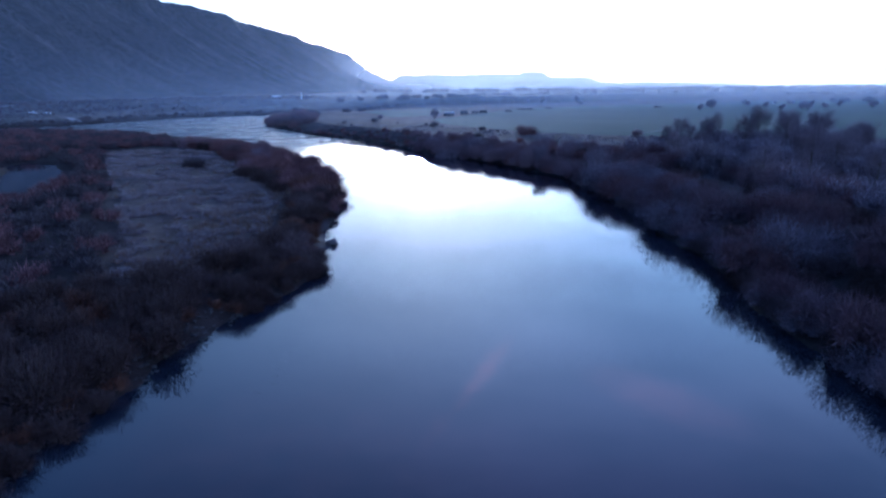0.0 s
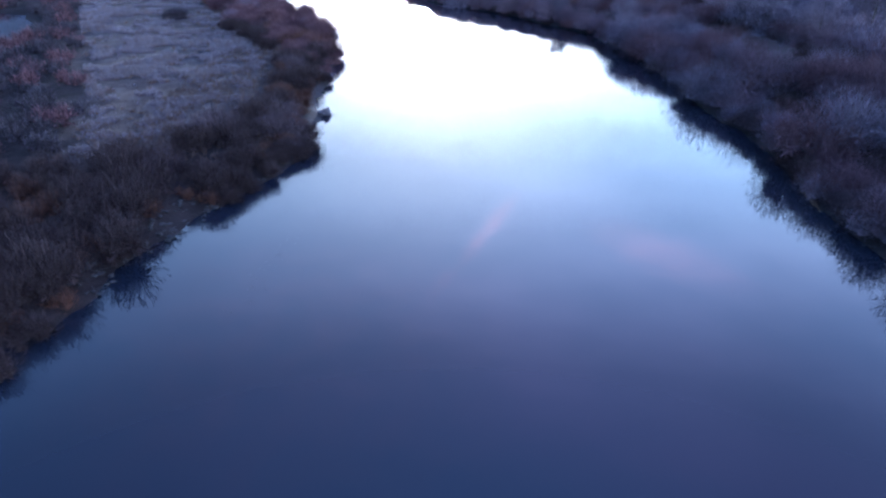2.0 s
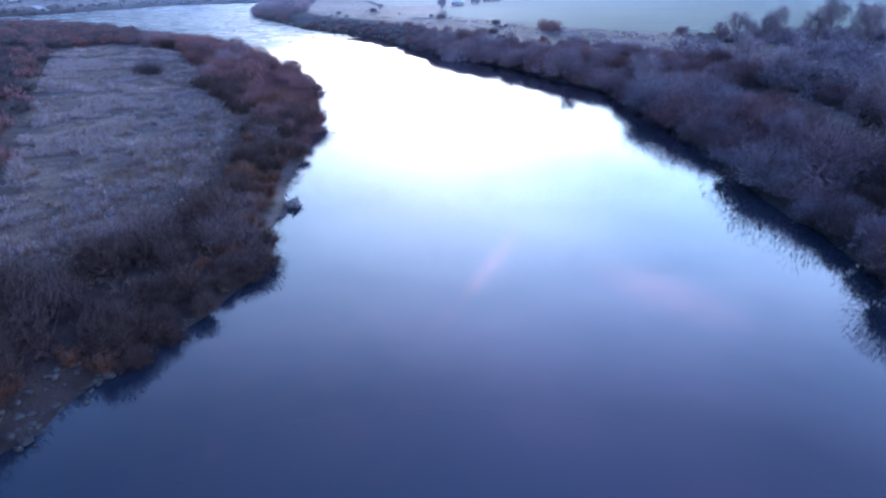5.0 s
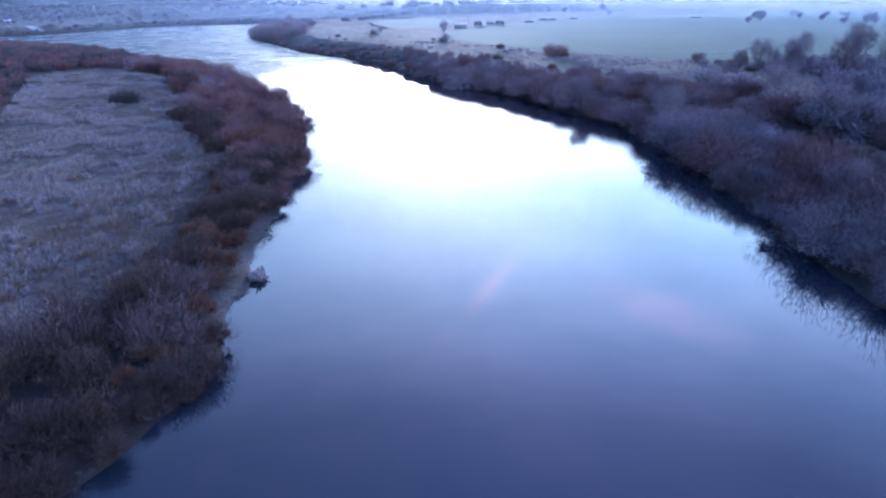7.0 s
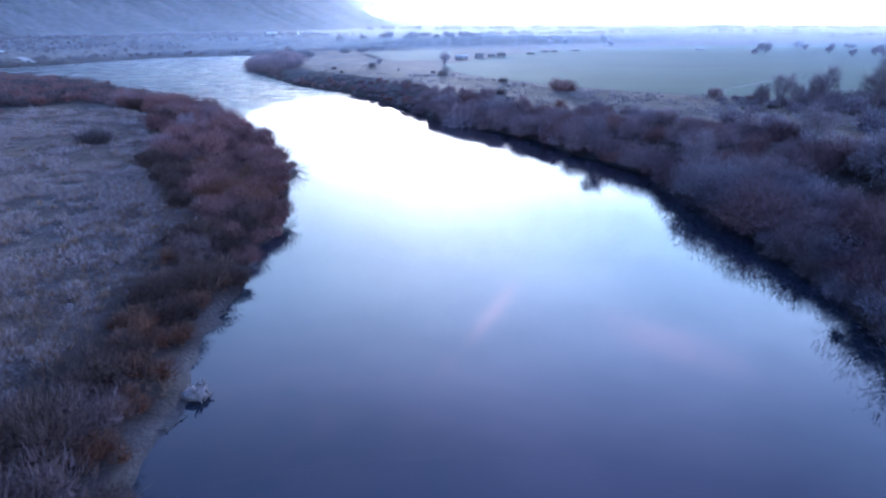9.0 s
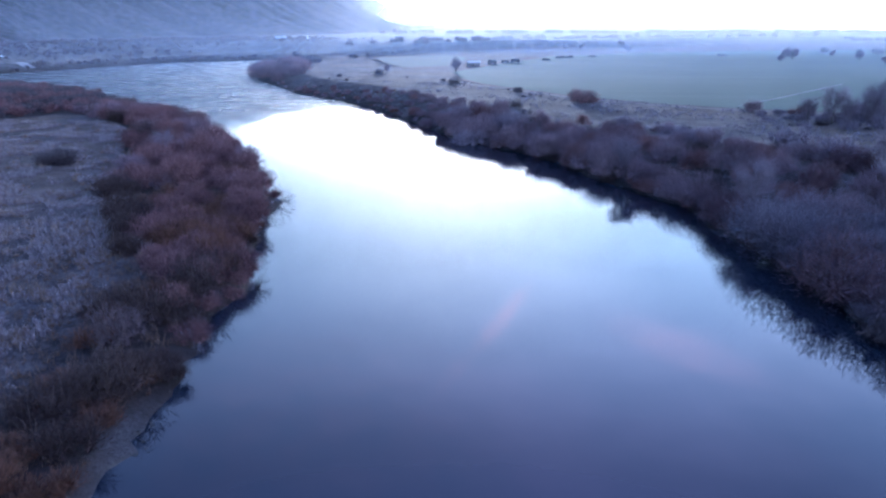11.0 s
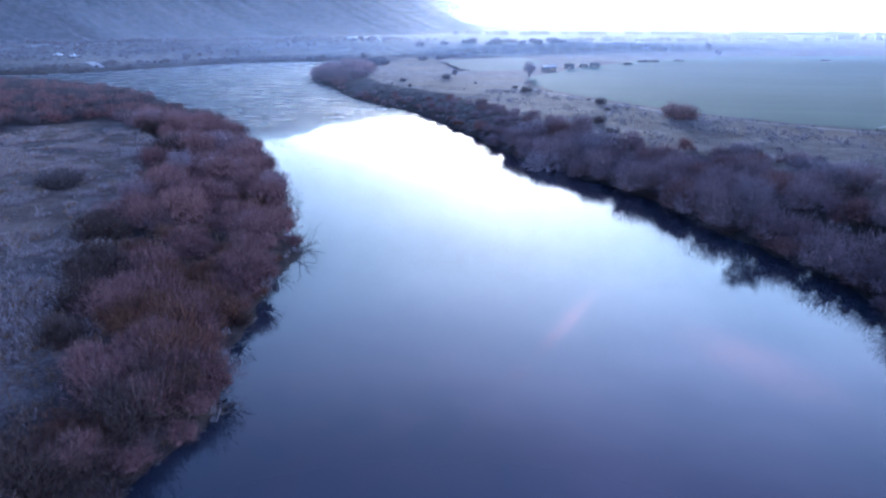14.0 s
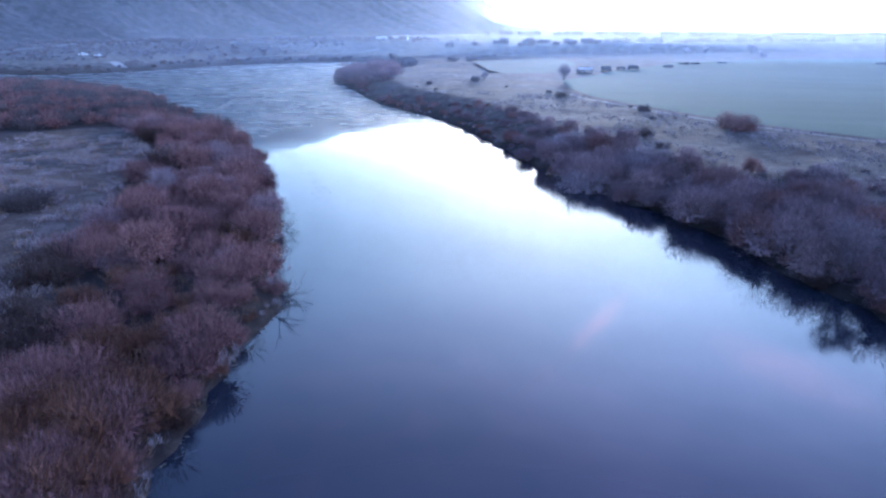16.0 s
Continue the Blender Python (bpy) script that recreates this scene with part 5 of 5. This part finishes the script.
def build_root_wad(x, y, turn, size):
    """The stump of an uprooted tree, stranded on its side: a lumpy bole and a tangle of broken roots."""
    rng = random.Random(31)
    root = new("driftwood_stump")
    bm = bmesh.new()
    bmesh.ops.create_icosphere(bm, subdivisions=4, radius=1.0)
    for v in bm.verts:
        c = v.co.copy()
        lump = 1 + 0.24 * noise.noise(c * 1.7) + 0.16 * noise.noise(c * 4.1) + 0.07 * noise.noise(c * 9.0)
        v.co = Vector((c.x * 0.85 * lump, c.y * 0.62 * lump, max(-0.1, 0.34 + c.z * 0.42 * lump)))
    me = bpy.data.meshes.new("bole")
    bm.to_mesh(me)
    bm.free()
    link("bole", me, STUMP, root, smooth=True)
    lines = [([((0.1, 0, 0.32), 0.30), ((0.4, 0, 0.36), 0.34), ((0.7, 0, 0.38), 0.28)], None, 0)]
    for i in range(46):
        a = i * 2.4 + rng.uniform(-0.3, 0.3)
        p = Vector((rng.uniform(-0.2, 0.6), 0.25 * math.cos(a), 0.36 + 0.12 * math.sin(a)))
        way = Vector((rng.uniform(-0.7, 0.9), math.cos(a), math.sin(a) * 0.55)).normalized()
        L = rng.uniform(0.45, 0.95)
        pts, stem = [], len(lines)
        for j in range(1, 6):
            p = p + way * L / 5
            way = (way + Vector((rng.gauss(0, 0.45), rng.gauss(0, 0.45), rng.gauss(-0.1, 0.35)))).normalized()
            pts.append(((p.x, p.y, max(0.05, p.z)), 0.12 * (1 - 0.17 * j) + 0.012))
        lines.append((pts, 0, i % 3))
        if i % 2:
            q = Vector(pts[2][0])
            e = q + Vector((rng.gauss(0, 0.22), rng.gauss(0, 0.22), rng.gauss(0.05, 0.15)))
            lines.append(([(tuple(q), 0.04), ((e.x, e.y, max(0.05, e.z)), 0.012)], stem, 2))
    link("root_plate", branches("root_plate", lines, 6), STUMP, root, smooth=True)
    root.matrix_basis = pose(x, y, 0.0, 0, 0, turn) @ Matrix.Scale(size, 4)
    return tagged(root, "grey-brown driftwood stump with tangled roots stranded on the beach", "driftwood")


def build_snag(x, y, turn, size, seed):
    """A dead shrub that leans out over the water: kinked, forked limbs with fine twigs."""
    rng = random.Random(seed)
    root = new("leaning_snag")
    lines = [([((-0.5, 0, 0.0), 0.10), ((0, 0, 0.35), 0.08), ((0.3, 0, 0.55), 0.06)], None, 0)]
    p0, p1 = [], []

    def limb(start, way, L, r, stem, ring, depth):
        p, pts = Vector(start), []
        me = len(lines)
        for j in range(5):
            way = (way + Vector((rng.gauss(0, 0.22), rng.gauss(0, 0.22), rng.gauss(-0.02, 0.18)))).normalized()
            p = p + way * L / 5
            p.z = max(p.z, 0.12)
            pts.append((tuple(p), r * (1 - 0.17 * j)))
            for _ in range(2):
                p0.append(tuple(p))
                p1.append(tuple(p + (way + Vector((rng.gauss(0, 0.6), rng.gauss(0, 0.6), rng.gauss(0.1, 0.5)))) * rng.uniform(0.2, 0.6)))
        lines.append((pts, stem, ring))
        if depth:
            for j in (1, 2, 3):
                side = Vector((rng.gauss(0.3, 0.3), rng.choice((-1, 1)) * rng.uniform(0.4, 1.0), rng.uniform(-0.1, 0.7)))
                limb(pts[j][0], (way * 0.7 + side).normalized(), L * rng.uniform(0.35, 0.55), r * 0.45, me, j, depth - 1)

    for k in range(6):
        a = -1.0 + 0.4 * k + rng.uniform(-0.2, 0.2)
        limb((0.25, 0, 0.5), Vector((math.cos(a), math.sin(a), rng.uniform(0.05, 0.75))).normalized(), rng.uniform(2.0, 4.2), 0.035, 0, 2, 1)
    link("trunk", branches("trunk", lines, 4), BARK, root)
    p1 = [(q[0], q[1], max(0.05, q[2])) for q in p1]
    link("twig", spikes("twig", p0, p1, 0.02), BARK, root)
    z, _, _ = on_land(x, y)
    root.matrix_basis = pose(x, y, max(0.0, z) - 0.25, 0, 0, turn) @ Matrix.Scale(size, 4)
    tagged(root, "dead leafless snag leaning out over the water", "snag", "snags along the bank")


build_house(-234, 823, 24).scale = (0.75, 0.75, 0.75)
build_tank(-190, 772)
build_shed(-10.5, 456, 12)
for x, y, turn, L, h in ((-0.5, 468, 20, 5.6, 1.7), (7.0, 484, 10, 5.0, 0.7), (13.0, 484, -5, 6.2, 1.4), (-12.0, 447, 30, 4.2, 0.6)):
    build_trailer(x, y, turn, L, h)
build_truck(-320, 488, 20)
build_truck(-311, 491, 15)
for i, (x, y, w, h) in enumerate(((33, 518, 4.5, 1.2), (46, 553, 6.0, 1.4), (53, 560, 5.0, 1.0), (70, 575, 6.0, 0.8), (167, 598, 8.0, 1.5))):
    build_pile(x, y, w, h, 60 + i)
ribbon("road", [(-392, 440), (-378, 520), (-364, 675), (-325, 790), (-285, 900), (-240, 1050), (-215, 1300)], 7.0, 0.35, GRAVEL, "pale gravel road along the foot of the hill", "road")
ribbon("field_track", [(-17, 356), (-8.5, 333), (9, 305), (28, 281), (47.5, 264.5), (62, 257), (110, 243), (300, 211)], 1.6, 0.05, GRAVEL, "frosted dirt track along the edge of the field", "track")
ribbon("boat_ramp", [(-279, 462), (-271, 458), (-262, 454)], 6.0, 0.25, PALE_SAND, "pale gravel ramp down to the river", "ramp")
ribbon("bank_track", [(-252, 536), (-246, 552), (-207, 622), (-184, 676)], 3.5, 0.25, GRAVEL, "pale track along the top of the far bank", "track")


def build_irrigation_pipe(a, b):
    """A long pale pipe on short stands."""
    root = new("irrigation_pipe")
    L = math.hypot(b[0] - a[0], b[1] - a[1])
    link("pipe", tubes("pipe", [[((u * L / 20, 0, 0.4), 0.06) for u in range(21)]], 8), TIN, root, smooth=True)
    for u in range(0, 21, 5):
        part("stand", box(0.1, 0.4, 0.34, u * L / 20, 0, 0.0, 0.02, 0.4), DARKSTEEL, root)
    root.matrix_basis = pose(a[0], a[1], 4.66, 0, 0, math.degrees(math.atan2(b[1] - a[1], b[0] - a[0])))
    return tagged(root, "long pale irrigation pipe on stands across the field corner", "irrigation pipe")


build_irrigation_pipe((64.8, 260.5), (128, 338))
build_root_wad(-17.6, 102.0, 25, 1.05)
build_driftwood(-17.6, 99.2, 70, "driftwood_branch", "small bleached driftwood limb at the waterline", 0.26, 5, 1.5)
build_driftwood(-24.8, 63.0, 60, "driftwood_log", "bleached driftwood log lying along the bank", 0.6, 6)
for x, y, turn, s in ((-29.6, 171.5, 10, 1.0), (-30.2, 175.5, -10, 0.9), (-40.5, 195.5, 20, 0.9), (-28.8, 165.0, 0, 0.6), (-22.6, 140.3, 5, 0.7), (-38.6, 190.5, 20, 0.6), (-44.5, 203, 35, 0.6)):
    build_snag(x, y, turn, 0.8 * s, int(x * 7 + y))


def build_rubble():
    """Stones and drift along the waterline of the near bank."""
    rng = np.random.default_rng(77)
    ico = bmesh.new()
    bmesh.ops.create_icosphere(ico, subdivisions=1, radius=1)
    base = np.array([v.co[:] for v in ico.verts])
    faces = np.array([[v.index for v in f.verts] for f in ico.faces])
    ico.free()
    spots = scatter(-34, -13, 20, 178, 0.55, lambda x, y, d, s: np.where((s == 0) & (d > -0.3) & (d < np.where((y > 53) & (y < 70), 2.6, 0.6)) & ~((y > 94) & (y < 113)), 0.5, 0), 78)
    spots += scatter(8, 38, 40, 235, 0.7, lambda x, y, d, s: np.where((s == 3) & (d > -0.4) & (d < 0.9), 0.3, 0), 79)
    cos, fs = [], []
    for i, (x, y, d, z) in enumerate(spots):
        s = rng.uniform(0.06, 0.2) * rng.uniform(0.5, 1.5, 3) * [1, 1, 0.55] * (1.9 if x < 0 and 53 < y < 70 else 1.0)
        cos.append(base * s * rng.uniform(0.75, 1.2, (len(base), 1)) + [x, y, max(z, -0.05) + 0.04])
        fs.append(faces + i * len(base))
    me = bpy.data.meshes.new("shore_rubble")
    me.from_pydata(np.concatenate(cos).tolist(), [], np.concatenate(fs).tolist())
    tagged(link("shore_rubble", me, ROCK), "frosted stones and clods along the waterline", "stones", kind="stuff")
    n = 900
    pick = [spots[i] for i in rng.integers(0, len(spots), n)]
    p0 = np.array([(x, y, max(z, 0) + 0.08) for x, y, d, z in pick]) + rng.normal(0, 0.2, (n, 3)) * [1, 1, 0.2]
    way = rng.normal(0, 1, (n, 3)) * [1, 1, 0.28]
    p1 = p0 + way * rng.uniform(0.3, 0.8, n)[:, None]
    p1[:, 2] = np.maximum(p1[:, 2], 0.02)
    tagged(link("drift_sticks", spikes("drift_sticks", p0, p1, 0.04), DEADWOOD), "bleached sticks washed up along the waterline", "sticks", kind="stuff")


build_rubble()


def build_fence_brace(x, y):
    """What is left of a fence: two posts, a rail and a short board on the taller post."""
    z = on_land(x, y)[0]
    root = new("fence_brace")
    root.matrix_basis = pose(x, y, z, 0, 0, 48)
    for dx, h, r in ((0.0, 1.75, 0.08), (-1.05, 1.0, 0.07)):
        link("post", tubes("post", [[((dx, 0, -0.3), r), ((dx + 0.02, 0.01, h * 0.5), r * 0.95), ((dx + 0.05, 0, h), r * 0.9)]], 7), BARK, root)
    link("rail", tubes("rail", [[((-1.15, 0.08, 0.62), 0.05), ((-0.5, 0.08, 0.66), 0.055), ((0.12, 0.08, 0.70), 0.05)]], 6), BARK, root)
    link("board", tubes("board", [[((-0.42, 0, 1.76), 0.06), ((0.0, 0, 1.80), 0.065), ((0.42, 0.02, 1.84), 0.055)]], 4), DEADWOOD, root, "weathered pale crossboard")
    tagged(root, "weathered wooden fence brace on the frosted meadow", "fence")


build_fence_brace(-31.3, 97.6)


def build_weed():
    """Mats of weed that drift in a line off the point, and nearer flecks in place of birds."""
    rng = np.random.default_rng(5)
    cos, fs = [], []
    line = [(-66, 247), (-59.8, 239.7), (-50.7, 226.8), (-44, 215.5), (-38, 207)]
    # these smaller flecks stand in for birds on the water
    near = [(-11.3, 66), (-12.0, 60.5), (-12.4, 56), (-13.4, 51)]
    for i in range(310):
        k = min(3, int(4 * rng.random() ** 1.7))
        u, by, far = rng.random(), rng.integers(0, 3), i < 280
        a, b = (line[k], line[k + 1]) if far else (near[by], near[by + 1])
        x = a[0] * (1 - u) + b[0] * u + rng.normal(0, 1.1 if far else 0.6)
        y = a[1] * (1 - u) + b[1] * u + rng.normal(0, 1.3 if far else 0.5)
        r = rng.uniform(0.05, 0.17) if far else rng.uniform(0.025, 0.07)
        ring = [(x + r * rng.uniform(0.6, 1.5) * math.cos(a), y + r * rng.uniform(0.5, 1.0) * math.sin(a), 0.004) for a in np.arange(7) * 0.8976]
        n = len(cos)
        cos += ring + [(x, y, 0.05)]
        fs += [(n + j, n + (j + 1) % 7, n + 7) for j in range(7)]
    me = bpy.data.meshes.new("floating_weed")
    me.from_pydata(cos, [], fs)
    tagged(link("floating_weed", me, ROCK), "dark mats of weed drifting off the point, and flecks in place of birds", "weed", kind="stuff")


build_weed()
